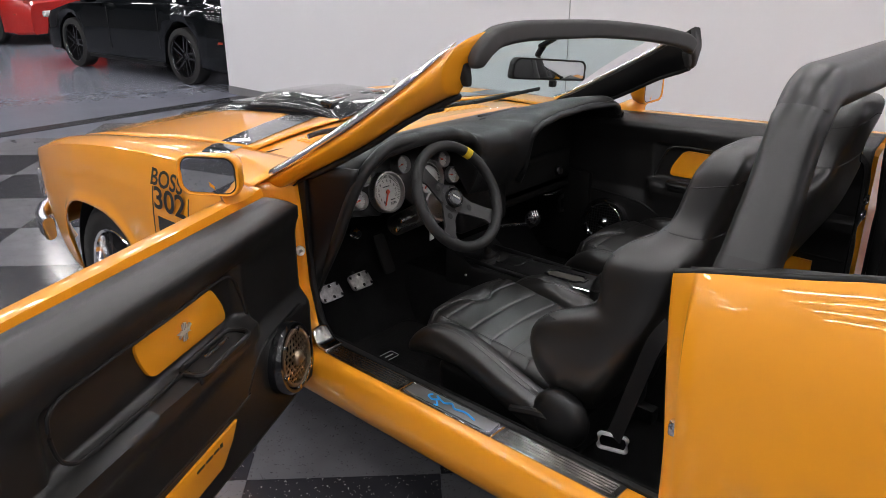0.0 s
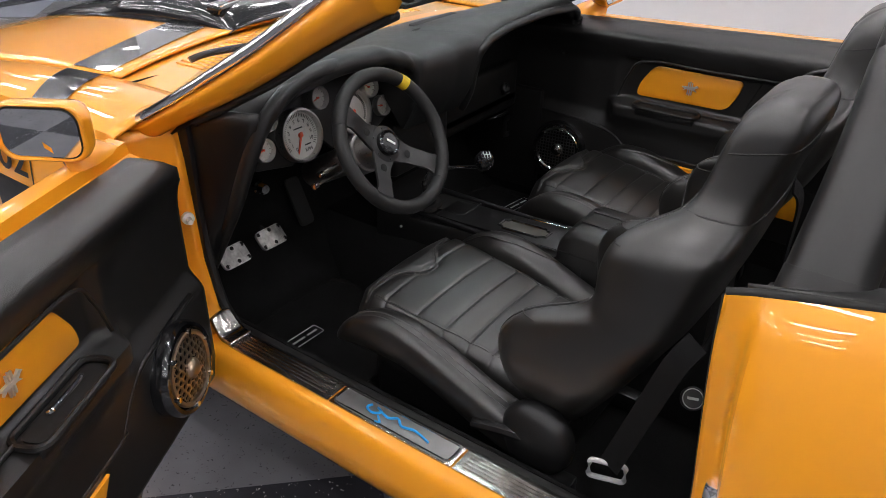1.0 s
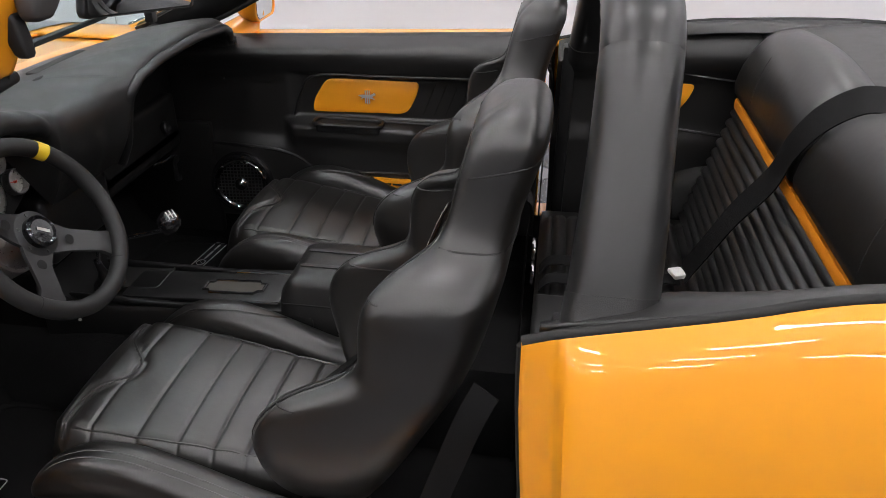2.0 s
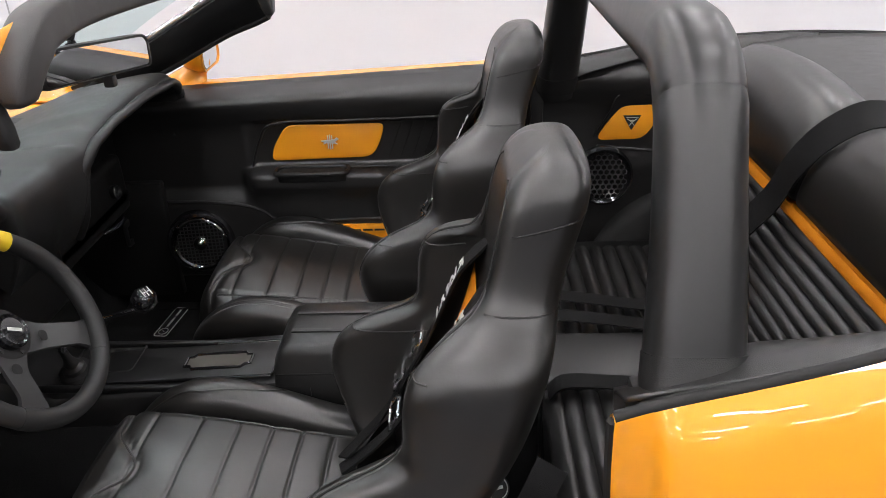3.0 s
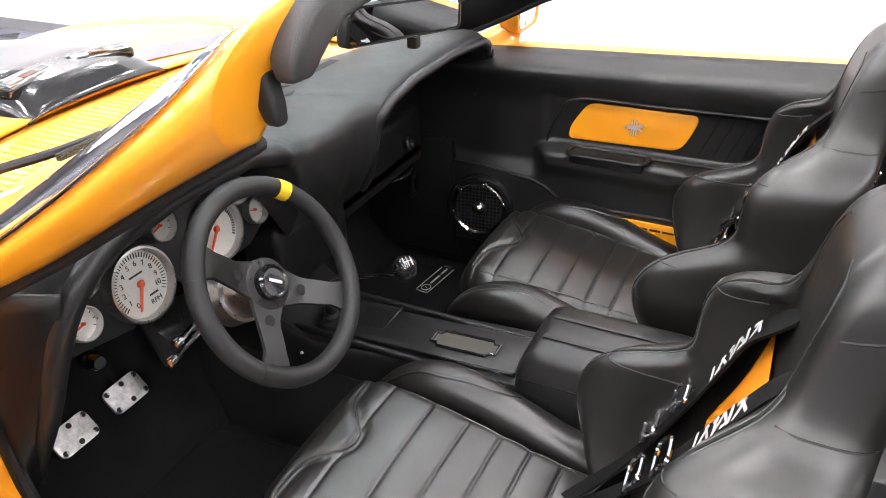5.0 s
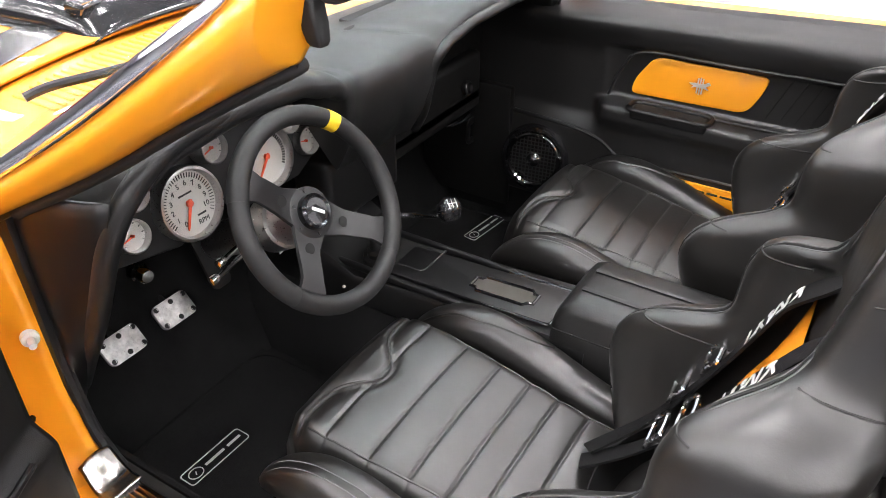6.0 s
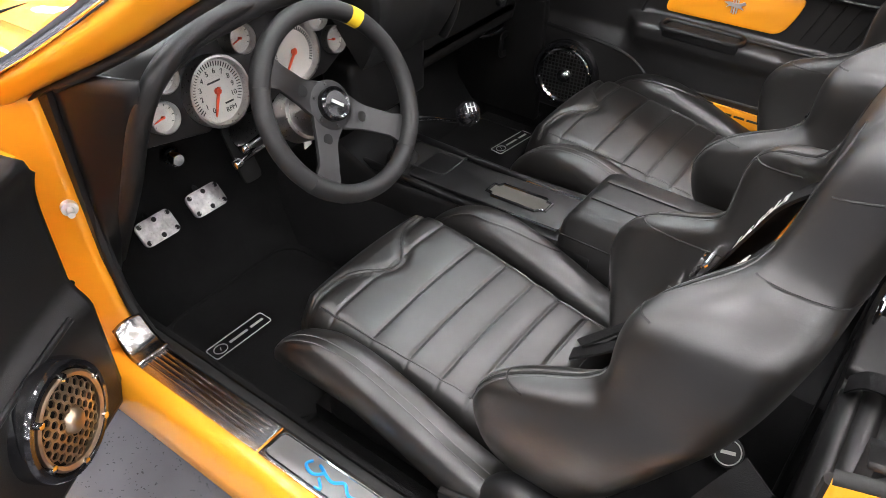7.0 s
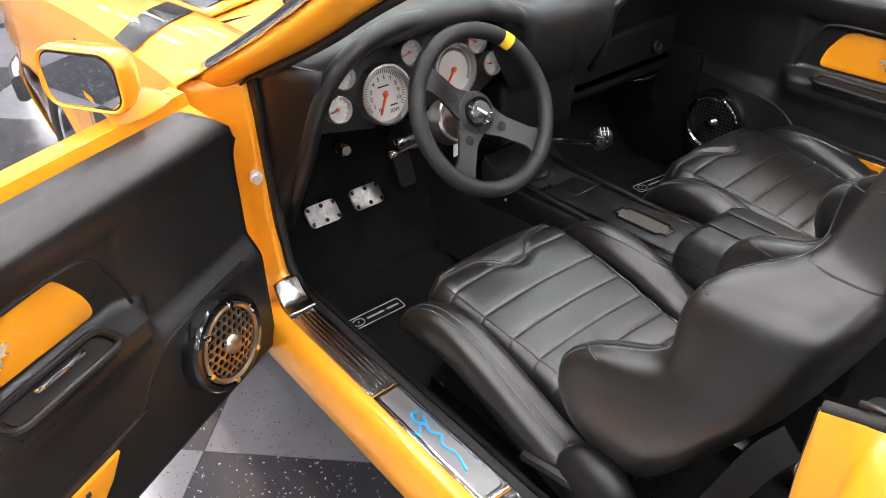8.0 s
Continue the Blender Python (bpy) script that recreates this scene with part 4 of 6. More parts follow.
def quarter(s):
    xs = [-0.186, -0.193, -0.202, -0.214, -0.224, -0.230, -0.234, -0.240, -0.252, -0.27] + span(-0.285, -1.75, 60)
    vs = span(0, 1, 40)
    rows = []
    for i, x in enumerate(xs):
        # the door jamb's face, then the panel's crisp front edge
        fold = (1.0, 0.97, 0.92, 0.84, 0.74, 0.60, 0.36, 0.18, 0.07, 0.02)[i] if i < 10 else 0
        row = []
        for v in vs:
            lo = arch_z(x, AXLE_R, 0.38)
            top = quarter_top(x, s)
            z = lo + (top - lo) * v
            swell = 1 + 0.25 * step(-0.2, -0.8, x)
            w = edge_y(x) + 0.006 + (1 - fold) * swell * glide(top - z, SIDE_SWELL)
            row.append(Vector((x + jamb_lean(z) * step(-0.45, -0.25, x), s * w, z)))
        row += [Vector((x, s * (edge_y(x) - 0.005), quarter_top(x, s) + 0.001)), Vector((x, s * (edge_y(x) - 0.018), quarter_top(x, s) - 0.012))]
        rows.append(row)
    bm = bmesh.new()
    g = [[bm.verts.new(p) for p in r] for r in rows]
    for i in range(len(g) - 1):
        for j in range(len(g[0]) - 1):
            bm.faces.new((g[i][j], g[i + 1][j], g[i + 1][j + 1], g[i][j + 1]))
    return bm


for s in (1, -1):
    q = part("quarter_panel", quarter(s), ORANGE, car, "glossy orange rear quarter panel", 28)
    thicken(q, 0.005)
    part("top_bead", tube([(x, s * edge_y(x), quarter_top(x, s) + 0.002) for x in span(-0.186, -1.5, 30)], 0.0075, 10, 2), RUBBER, q, "black rubber bead on the panel's edge")
    part("seal_panel", box(-0.236, s * 0.70, 0.69, 0.035, 0.088, 0.56, 0.008), PLASTIC, q, "black panel beside the latch pillar")
    part("pillar_seal", tube([(-0.188 + jamb_lean(z), s * 0.744, z) for z in span(0.44, 0.975, 12)], 0.008, 8, 2), RUBBER, q)
    part("striker", box(-0.236, s * 0.782, 0.68, 0.022, 0.022, 0.034, 0.008), CHROME, q, "chrome door striker")
    # inner trim of the quarter
    def inner(x, v):
        z = 0.40 + (quarter_top(x, s) + 0.004 - 0.40) * v
        w = 0.03 * math.exp(-((z - 0.95) / 0.05) ** 2) + 0.012 * step(0.76, 0.70, z)
        y = 0.685 - w + (edge_y(x) - 0.69) * step(0.955, 1.0, z + 1.0 - quarter_top(x, s))
        return Vector((x, s * y, z))
    tr = thicken(part("quarter_trim", sheet(inner, span(-0.205, -0.95, 30), span(0, 1, 40)), VINYL, car, "black vinyl rear side trim"), 0.006)
    ins = round_poly([(-0.405, 0.777), (-0.432, 0.826), (-0.478, 0.883), (-0.592, 0.882), (-0.578, 0.836), (-0.540, 0.779)], 0.026, 6)
    part("orange_inset", extruded(ins, 0.014, Matrix(((1, 0, 0, 0), (0, 0, -s, s * 0.692), (0, 1, 0, 0), (0, 0, 0, 1))), 0.004), ORANGE, tr, "orange leather inset with a dark triangular emblem")
    part("emblem", extruded([(-0.025, 0.018), (0.025, 0.018), (0.0, -0.025)], 0.004, Matrix.Translation((-0.503, s * 0.677, 0.832)) @ facing((0, -s, 0)), 0.001), INK, tr, "dark triangular emblem")
    tri_m = Matrix.Translation((-0.503, s * 0.6725, 0.832)) @ facing((0, -s, 0))
    lines = box(0, 0, 0, 0.034, 0.0022, 0.001, m=tri_m @ pose(0, 0.0125, 0))
    for u, w, a in ((-0.007, 0.016, -35), (0.007, 0.016, 35), (0.0, 0.010, 0), (-0.004, 0.012, 55), (0.004, 0.012, -55)):
        box(0, 0, 0, w, 0.0022, 0.001, m=tri_m @ pose(u, 0.004 if abs(a) < 50 else -0.007, 0, 0, 0, a), bm=lines)
    part("print_bar", lines, PALE, tr, "pale lines on the emblem", smooth=False)
    part("recess_edge", tube([(-0.40, s * 0.675, 0.79), (-0.44, s * 0.672, 0.86), (-0.47, s * 0.668, 0.915), (-0.60, s * 0.67, 0.902), (-0.85, s * 0.672, 0.875)], 0.004, 6), PLASTIC, tr)
    part("lower_edge", tube([(-0.41, s * 0.672, 0.765), (-0.55, s * 0.672, 0.748), (-0.85, s * 0.672, 0.715)], 0.004, 6), PLASTIC, tr)
    c, n = Vector((-0.425, s * 0.652, 0.685)), Vector((0, -s, 0.1)).normalized()
    part("speaker_ring", lathe([(0.085, 0.0), (0.085, 0.02), (0.078, 0.028), (0.07, 0.02), (0, 0.012)], c, n, 36), GLOSS_BLACK, tr, "black rear speaker ring")
    mm = Matrix.Translation(c) @ facing(n)
    gr = bmesh.new()
    for i in range(-7, 8):
        for j in range(-7, 8):
            hx, hy = 0.0095 * 1.732 * (i + 0.5 * (j % 2)), 0.0095 * 1.5 * j
            if math.hypot(hx, hy) > 0.064:
                continue
            a = [gr.verts.new(mm @ Vector((hx + 0.0095 * math.sin(k * math.pi / 3), hy + 0.0095 * math.cos(k * math.pi / 3), 0.03))) for k in range(6)]
            b = [gr.verts.new(mm @ Vector((hx + 0.0068 * math.sin(k * math.pi / 3), hy + 0.0068 * math.cos(k * math.pi / 3), 0.03))) for k in range(6)]
            for k in range(6):
                gr.faces.new((a[k], a[(k + 1) % 6], b[(k + 1) % 6], b[k]))
    part("speaker_grille", gr, CHROME, tr, "chrome honeycomb grille", smooth=False)

deck = part("rear_deck", sheet(lambda x, y: Vector((x, y, lerp(x, ((-1.75, 0.98), (-1.2, 1.045), (-0.95, 1.05), (-0.80, 1.035), (-0.70, 1.0))) + 0.012 * (1 - (y / 0.78) ** 2) - 0.0)), span(-0.74, -1.75, 16), span(-0.70, 0.70, 20)), VINYL, car, "black folded top cover behind the bench")
thicken(deck, 0.01)
def tail_at(y, v):
    q = abs(y) / 0.80
    return Vector((-1.752 - 0.05 * (1 - q * q) - 0.015 * math.sin(math.pi * v), y, 1.02 - 0.012 * q * q - 0.60 * v))


tail = thicken(part("tail_panel", sheet(tail_at, span(-0.80, 0.80, 24), span(0, 1, 10)), ORANGE, car, "orange rear panel"), 0.01)
for s in (1, -1):
    for k in range(3):
        part("tail_lamp", box(-1.812 + 0.02 * (0.36 + 0.12 * k) ** 2, s * (0.36 + 0.12 * k), 0.74, 0.02, 0.075, 0.15, 0.008), TUNGSTEN, tail, "narrow red tail lamp")
part("rear_bumper", sweep(smooth_path([(-1.5, 0.885, 0.50), (-1.72, 0.86, 0.50), (-1.83, 0.70, 0.50), (-1.87, 0, 0.50), (-1.83, -0.70, 0.50), (-1.72, -0.86, 0.50), (-1.5, -0.885, 0.50)], 8), rounded(0.05, 0.10, 0.02)), CHROME, car, "chrome rear bumper")
part("bulkhead", box(-1.0, 0, 0.62, 0.03, 1.4, 0.75, 0.01), VINYL, car, "black bulkhead behind the bench")

# roll bar
# two leaning straight legs, round bends and a level top
BEND = 0.10
corner_y, top_z = 0.514, 1.304
reach = BEND * math.tan(math.acos(0.429) / 2)
leg = [(lerp(z, ((0.94, -0.285), (1.1, -0.294), (1.25, -0.298))), 0.695 - 0.475 * (z - 0.94), z) for z in span(0.94, top_z - 0.903 * reach, 14)]
centre = Vector((corner_y - reach, top_z - BEND))
bend = [(-0.299, centre.x + BEND * math.sin(a), centre.y + BEND * math.cos(a)) for a in span(math.acos(0.429), 0, 14)]
hoop = leg + bend[1:] + [(-0.301, y, top_z) for y in span(centre.x, 0, 8)[1:]]
hoop += [(x, -y, z - 0.02 * step(0.2, 0.6, y)) for x, y, z in hoop[-2::-1]]
hp = [Vector(p) for p in hoop]
rings = []
for i, p in enumerate(hp):
    ahead = (hp[min(i + 1, len(hp) - 1)] - hp[max(i - 1, 0)]).normalized()
    side = Vector((1, 0, 0))
    high = ahead.cross(side).normalized()
    k = min(i, len(hp) - 1 - i)
    wx = 0.050 + 0.007 * step(13, 0, k)
    ring = []
    for q in range(24):
        a = 2 * math.pi * q / 24
        ca, sa = math.cos(a), math.sin(a)
        ring.append(p + side * wx * math.copysign(abs(ca) ** 0.75, ca) + high * 0.046 * math.copysign(abs(sa) ** 0.85, sa))
    rings.append(ring)
roll = part("roll_bar", loft(rings), BAR_VINYL, car, "black padded roll bar", 60)
for side_rings in (rings[:8], rings[:-9:-1]):
    # vinyl boot round the bar's foot
    boot_rings = []
    for k, grow in ((3, 1.0), (3, 1.025), (2, 1.04), (1, 1.06)):
        mid = sum(side_rings[k], Vector()) / 24
        boot_rings.append([mid + (p - mid) * grow for p in side_rings[k]])
    part("bar_boot", loft(boot_rings, cap=False), VINYL, roll, "black vinyl boot round the bar's foot", 60)
for s in (1, -1):
    part("inner_ledge", sheet(lambda x, y: Vector((x - 0.085 * y * step(-0.4, -0.18, x), s * (edge_y(x) + 0.004 - lerp(x, ((-0.5, 0.062), (-0.36, 0.10), (-0.27, 0.115), (-0.2, 0.088))) * y), quarter_top(x, s) + 0.003 + 0.005 * math.sin(math.pi * y) - 0.02 * y * y)), span(-0.196, -0.98, 32), span(0, 1, 8)), VINYL, roll, "black vinyl ledge")

# ---- dashboard ----
def eased(x, table):
    for (a, va), (b, vb) in zip(table, table[1:]):
        if x <= b:
            return va + (vb - va) * step(a, b, x)
    return table[-1][1]


CREST_Z = ((-0.72, 0.93), (-0.70, 0.95), (-0.655, 1.0), (-0.59, 1.026), (-0.42, 1.036), (-0.26, 1.030), (-0.16, 1.016), (-0.11, 0.998), (-0.04, 0.978), (0.08, 0.978), (0.15, 0.993), (0.20, 1.018), (0.28, 1.042), (0.42, 1.052), (0.55, 1.044), (0.62, 1.015), (0.67, 0.97), (0.72, 0.93))
CREST_X = ((-0.72, 0.775), (-0.62, 0.742), (-0.50, 0.745), (-0.12, 0.758), (-0.05, 0.80), (0.08, 0.805), (0.18, 0.782), (0.58, 0.775), (0.72, 0.83))


def cowl_open(y):
    """1 under the two cowls, 0 where the pad falls straight down."""
    return step(0.135, 0.165, y) + step(-0.098, -0.124, y) * step(-0.705, -0.68, y)


def dash_at(y, v):
    """Section of the dash pad: from the windscreen over the crest, round the lip and back under it."""
    x, z, q = eased(y, CREST_X), eased(y, CREST_Z), cowl_open(y)
    over = ((1.19 - 0.12 * (y / 0.7) ** 2, 0.945), (1.05, 0.968), (0.93, 0.45 * z + 0.54), (x + 0.06, z - 0.002), (x + 0.028, z))
    lip = ((x + 0.008, z - 0.006), (x, z - 0.018), (x, z - 0.034), (x + 0.008, z - 0.046), (x + 0.03, z - 0.05), (x + 0.08, z - 0.046), (x + 0.16, z - 0.05))
    fall = ((x + 0.010, z - 0.006), (x, z - 0.022), (x - 0.004, z - 0.05), (x, z - 0.09), (x + 0.012, z - 0.13), (x + 0.03, z - 0.17), (x + 0.055, z - 0.21))
    pts = over + tuple((a * q + c * (1 - q), b * q + d * (1 - q)) for (a, b), (c, d) in zip(lip, fall))
    return Vector((pts[v][0], y, pts[v][1]))


dash = part("dashboard", sheet(dash_at, sorted(set(span(-0.70, 0.662, 90) + span(0.13, 0.17, 10) + span(-0.125, -0.096, 10) + span(-0.70, -0.675, 8))), range(12)), PAD, car, "black padded twin-cowl dashboard", 75)
soften(dash)
bead = [Vector((eased(y, CREST_X) - 0.003, y, eased(y, CREST_Z) - 0.028)) for y in span(-0.675, -0.12, 20)]
bead = [Vector((0.80, -0.697, 0.82)), Vector((0.775, -0.70, 0.90)), Vector((0.762, -0.693, 0.945))] + bead + [Vector((0.768, -0.108, 0.945)), Vector((0.785, -0.112, 0.89)), Vector((0.803, -0.12, 0.83)), Vector((0.84, -0.14, 0.77))]
part("cowl_lip", tube(bead, 0.012, 10, 3), PAD, dash, "rounded padded edge of the passenger cowl")
part("cowl_lip", tube(((0.80, 0.42, 1.030), (0.79, 0.50, 1.034), (0.787, 0.56, 1.026), (0.787, 0.605, 1.006), (0.80, 0.648, 0.96), (0.838, 0.664, 0.88), (0.904, 0.664, 0.753), (0.985, 0.664, 0.62), (1.03, 0.668, 0.54)), 0.018, 12), PAD, dash, "padded edge beside the instruments")
def side_cover(v, w):
    z = 0.985 - 0.515 * v
    a = Vector((lerp(v, ((0, 0.95), (0.11, 0.995), (0.4, 0.985), (0.8, 0.965), (1, 0.93))), 0.704, z))
    c = Vector((lerp(v, ((0, 0.79), (0.11, 0.81), (0.45, 0.905), (0.77, 0.99), (1, 1.05))), 0.668, z))
    p = a.lerp(c, w)
    p.y += 0.012 * math.sin(math.pi * w)
    return p
thicken(part("side_cover", sheet(side_cover, span(0, 1, 14), span(0, 1, 8)), PLASTIC, dash, "smooth black dash end cover"), 0.006)
part("dash_side", box(0.93, -0.70, 0.76, 0.36, 0.014, 0.38, 0.004), DASH_SHADED, dash)
part("dash_panel", box(0.99, -0.40, 0.80, 0.02, 0.60, 0.36, 0.006), DASH_SHADED, dash, "black passenger dash panel")
part("glove_box", box(0.975, -0.42, 0.70, 0.05, 0.46, 0.17, 0.02, 3), DASH_SHADED, dash, "black glove box lid")
part("lower_dash", box(0.98, -0.30, 0.66, 0.06, 0.76, 0.05, 0.015), DASH_SHADED, dash)
part("radio_block", box(0.93, 0.0, 0.70, 0.10, 0.26, 0.16, 0.02, 3), PLASTIC, dash, "black centre stack")
part("dash_vent", lathe([(0.02, 0), (0.02, 0.012), (0.016, 0.016), (0.012, 0.008), (0, 0.006)], (0.948, -0.552, 0.703), (-1, 0, 0.2), 24), PLASTIC, dash, "small round vent")
part("grab_handle", tube([(0.975, -0.50, 0.602), (0.955, -0.53, 0.604), (0.952, -0.58, 0.606), (0.972, -0.615, 0.600)], 0.006, 10), GLOSS_BLACK, dash, "black pull handle under the dash")
bracket = part("cup_bracket", sweep([Vector((0.972, -0.655 + y, 0.535 + z)) for y, z in rounded(0.075, 0.062, 0.012)], rounded(0.02, 0.007, 0.003, 2), up=(1, 0, 0), closed=True), PLASTIC, dash, "black open bracket under the dash")
part("bracket_arm", box(0.985, -0.655, 0.585, 0.012, 0.02, 0.06, 0.004), PLASTIC, bracket)
part("kick_pod", box(1.0, -0.66, 0.5, 0.3, 0.03, 0.38, 0.01), DASH_SHADED, dash)
part("defroster_slot", box(1.05, -0.28, 0.968, 0.03, 0.22, 0.012, 0.004), INK, dash)

# ---- instruments ----
N_DIAL = Vector((-0.97, 0.0, 0.24)).normalized()
panel_bm = extruded([(-0.25, -0.06), (-0.25, 0.055), (-0.21, 0.09), (-0.05, 0.10), (0.0, 0.085), (0.05, 0.10), (0.15, 0.09), (0.25, 0.03), (0.25, -0.055), (0.18, -0.085), (0.02, -0.085), (-0.02, -0.04), (-0.12, -0.085)], 0.012,
                    Matrix.Translation((0.925, 0.375, 0.865)) @ facing(N_DIAL), 0.003)
part("instrument_panel", panel_bm, GREY_PLASTIC, car, "dark grey instrument panel")


def gauge(x, y, z, r, needle, ticks=9, numerals=False, label="small silver gauge with an orange needle"):
    c = Vector((x, y, z))
    g = part("instrument_gauge", lathe([(r * 0.97, -0.03), (r * 1.03, -0.02), (r * 1.05, 0.010), (r * 1.02, 0.016), (r * 0.95, 0.017), (r * 0.90, 0.010), (r * 0.90, 0.002)], c, N_DIAL, 44), BRUSHED, car, label)
    m = Matrix.Translation(c) @ facing(N_DIAL)
    part("dial", lathe([(r * 0.91, 0.002), (0, 0.002)], c, N_DIAL, 44), SILVER, g, "silver dial face")
    marks = bmesh.new()
    for k in range(ticks):
        a = radians(215 - 250 * k / (ticks - 1))
        tm = m @ pose(r * 0.78 * math.cos(a), r * 0.78 * math.sin(a), 0.003, 0, 0, math.degrees(a))
        box(0, 0, 0, r * 0.13, r * 0.022 if numerals else r * 0.045, 0.0012, m=tm, bm=marks)
    part("scale", marks, INK, g, smooth=False)
    if numerals:
        nums = bmesh.new()
        for k in range(11):
            a = radians(238 - 262 * k / 10)
            lettering(str(k), r * 0.21, 0.0004, m @ pose(r * 0.57 * math.cos(a), r * 0.57 * math.sin(a), 0.0035), bm=nums)
        lettering("RPM", r * 0.2, 0.0004, m @ pose(r * 0.28, -r * 0.62, 0.0035), bm=nums)
        part("numerals", nums, INK, g, smooth=False)
        bars = box(0, 0, 0, r * 0.45, r * 0.05, 0.001, m=m @ pose(-r * 0.02, r * 0.28, 0.0035))
        box(0, 0, 0, r * 0.3, r * 0.05, 0.001, m=m @ pose(r * 0.28, -r * 0.42, 0.0035), bm=bars)
        part("print_bar", bars, INK, g, smooth=False)
    a = radians(needle)
    nd = extruded([(-0.12 * r, -0.05 * r), (0.68 * r, -0.03 * r), (0.74 * r, 0), (0.68 * r, 0.03 * r), (-0.12 * r, 0.05 * r)], 0.002, m @ pose(0, 0, 0.006, 0, 0, needle))
    lathe([(0, 0.010), (r * 0.09, 0.009), (r * 0.1, 0.003)], c, N_DIAL, 16, bm=nd)
    part("needle", nd, RED, g, "orange needle", smooth=False)
    gl = part("lens", lathe([(r * 0.93, 0.012), (r * 0.5, 0.0135), (0, 0.014)], c, N_DIAL, 44), LENS, g, "clear gauge lens")
    gl.visible_shadow = False
    return g


gauge(0.898, 0.463, 0.852, 0.062, 243, 41, True, "large silver tachometer with black numerals")
gauge(0.905, 0.268, 0.854, 0.058, 225, 41, False, "large silver speedometer")
gauge(0.895, 0.568, 0.920, 0.026, 160)
gauge(0.895, 0.583, 0.853, 0.027, 190)
gauge(0.905, 0.392, 0.924, 0.027, 195)
gauge(0.905, 0.206, 0.905, 0.026, 150)
gauge(0.905, 0.158, 0.842, 0.027, 165)
part("dash_switch", lathe([(0.018, 0), (0.018, 0.015), (0.014, 0.02), (0.014, 0.035), (0.011, 0.04), (0, 0.04)], (1.0, 0.525, 0.712), (-1, 0.1, 0.1), 20), CHROME, car, "chrome dash switch knob")

# ---- steering wheel ----
TILT = radians(30)
W_C = Vector((0.697, 0.373, 0.855))
W_N = Vector((-math.cos(TILT), 0, math.sin(TILT)))
WM = Matrix.Translation(W_C) @ facing(W_N)
TURN = -42
RIM_R = 0.158
wheel_rim = part("steering_wheel", sweep([WM @ Vector((RIM_R * math.cos(2 * math.pi * k / 72), RIM_R * math.sin(2 * math.pi * k / 72), 0.018)) for k in range(72)], disc_outline(0.0165, 14), up=W_N, closed=True), RIM_LEATHER, car, "black leather three-spoke steering wheel with a yellow band", 60)
part("yellow_band", sweep([WM @ Vector((RIM_R * math.cos(radians(90 + TURN + a)), RIM_R * math.sin(radians(90 + TURN + a)), 0.018)) for a in span(-4.2, 4.2, 6)], disc_outline(0.0171, 14), up=W_N), YELLOW, wheel_rim, "yellow top mark")
for a in (0, 180, 270):
    m = WM @ pose(0, 0, 0, 0, 0, a + TURN)
    def arm(t):
        r = 0.03 + 0.118 * t
        w = lerp(t, ((0, 0.034), (0.3, 0.024), (0.75, 0.022), (1, 0.03)))
        h = -0.012 + 0.026 * step(0.1, 0.9, t)
        return [m @ Vector((r, -w, h - 0.003)), m @ Vector((r, w, h - 0.003)), m @ Vector((r, w * 0.92, h + 0.002)), m @ Vector((r, -w * 0.92, h + 0.002))]
    part("spoke", loft([arm(t) for t in span(0, 1, 12)]), SPOKE_BLACK, wheel_rim, "satin black spoke")
    # Black disc on the uncut spoke, painted as the shade inside a hole.
    part("spoke_hole_shade", lathe([(0.0098, 0.0028), (0.0086, 0.0031), (0, 0.0029)], m @ Vector((0.064, 0, -0.0068)), W_N, 18), HOLE_SHADE_AND_CONE, wheel_rim)
    part("rim_sleeve", sweep([WM @ Vector((RIM_R * math.cos(radians(a + TURN + q)), RIM_R * math.sin(radians(a + TURN + q)), 0.018)) for q in span(-13, 13, 8)], disc_outline(0.0172, 14), up=W_N), RIM_LEATHER, wheel_rim)
part("hub_plate", lathe([(0.044, -0.016), (0.044, -0.010), (0.040, -0.008), (0, -0.008)], W_C, W_N, 36), SATIN_BLACK, wheel_rim)
part("horn_button", lathe([(0.03, -0.008), (0.03, 0.004), (0.026, 0.009), (0.022, 0.006), (0, 0.008)], W_C, W_N, 32), GLOSS_BLACK, wheel_rim, "black horn button")
mk = box(0, 0, 0, 0.026, 0.0055, 0.001, m=WM @ pose(0, 0, 0.009, 0, 0, TURN))
part("print_bar", mk, PALE, wheel_rim, "pale printed bar", smooth=False)
for k in range(6):
    a = radians(60 * k + 20)
    part("hub_bolt", lathe([(0, -0.0062), (0.0032, -0.0062), (0.0036, -0.009)], WM @ Vector((0.037 * math.cos(a), 0.037 * math.sin(a), 0)), W_N, 8), GREY_PLASTIC, wheel_rim)
part("steering_column", lathe([(0.044, -0.015), (0.044, -0.075), (0.05, -0.077), (0.05, -0.12), (0.036, -0.125), (0.034, -0.30)], W_C, W_N, 36), BRUSHED, car, "brushed aluminium steering hub and column")
for dz, q in ((0.0, 0.0), (-0.022, 0.02)):
    st = part("column_stalk", tube([W_C - W_N * 0.14 + Vector((0, 0.03, dz)), W_C - W_N * 0.13 + Vector((0, 0.08, dz - 0.003)), W_C - W_N * 0.11 + Vector((0, 0.125 + q, dz - 0.006))], 0.0045, 8), CHROME, car, "chrome column stalk")
    part("stalk_tip", lathe([(0, 0.012), (0.008, 0.01), (0.009, 0), (0.006, -0.006)], W_C - W_N * 0.11 + Vector((0, 0.128 + q, dz - 0.006)), (0, 1, 0), 12), CHROME, st)

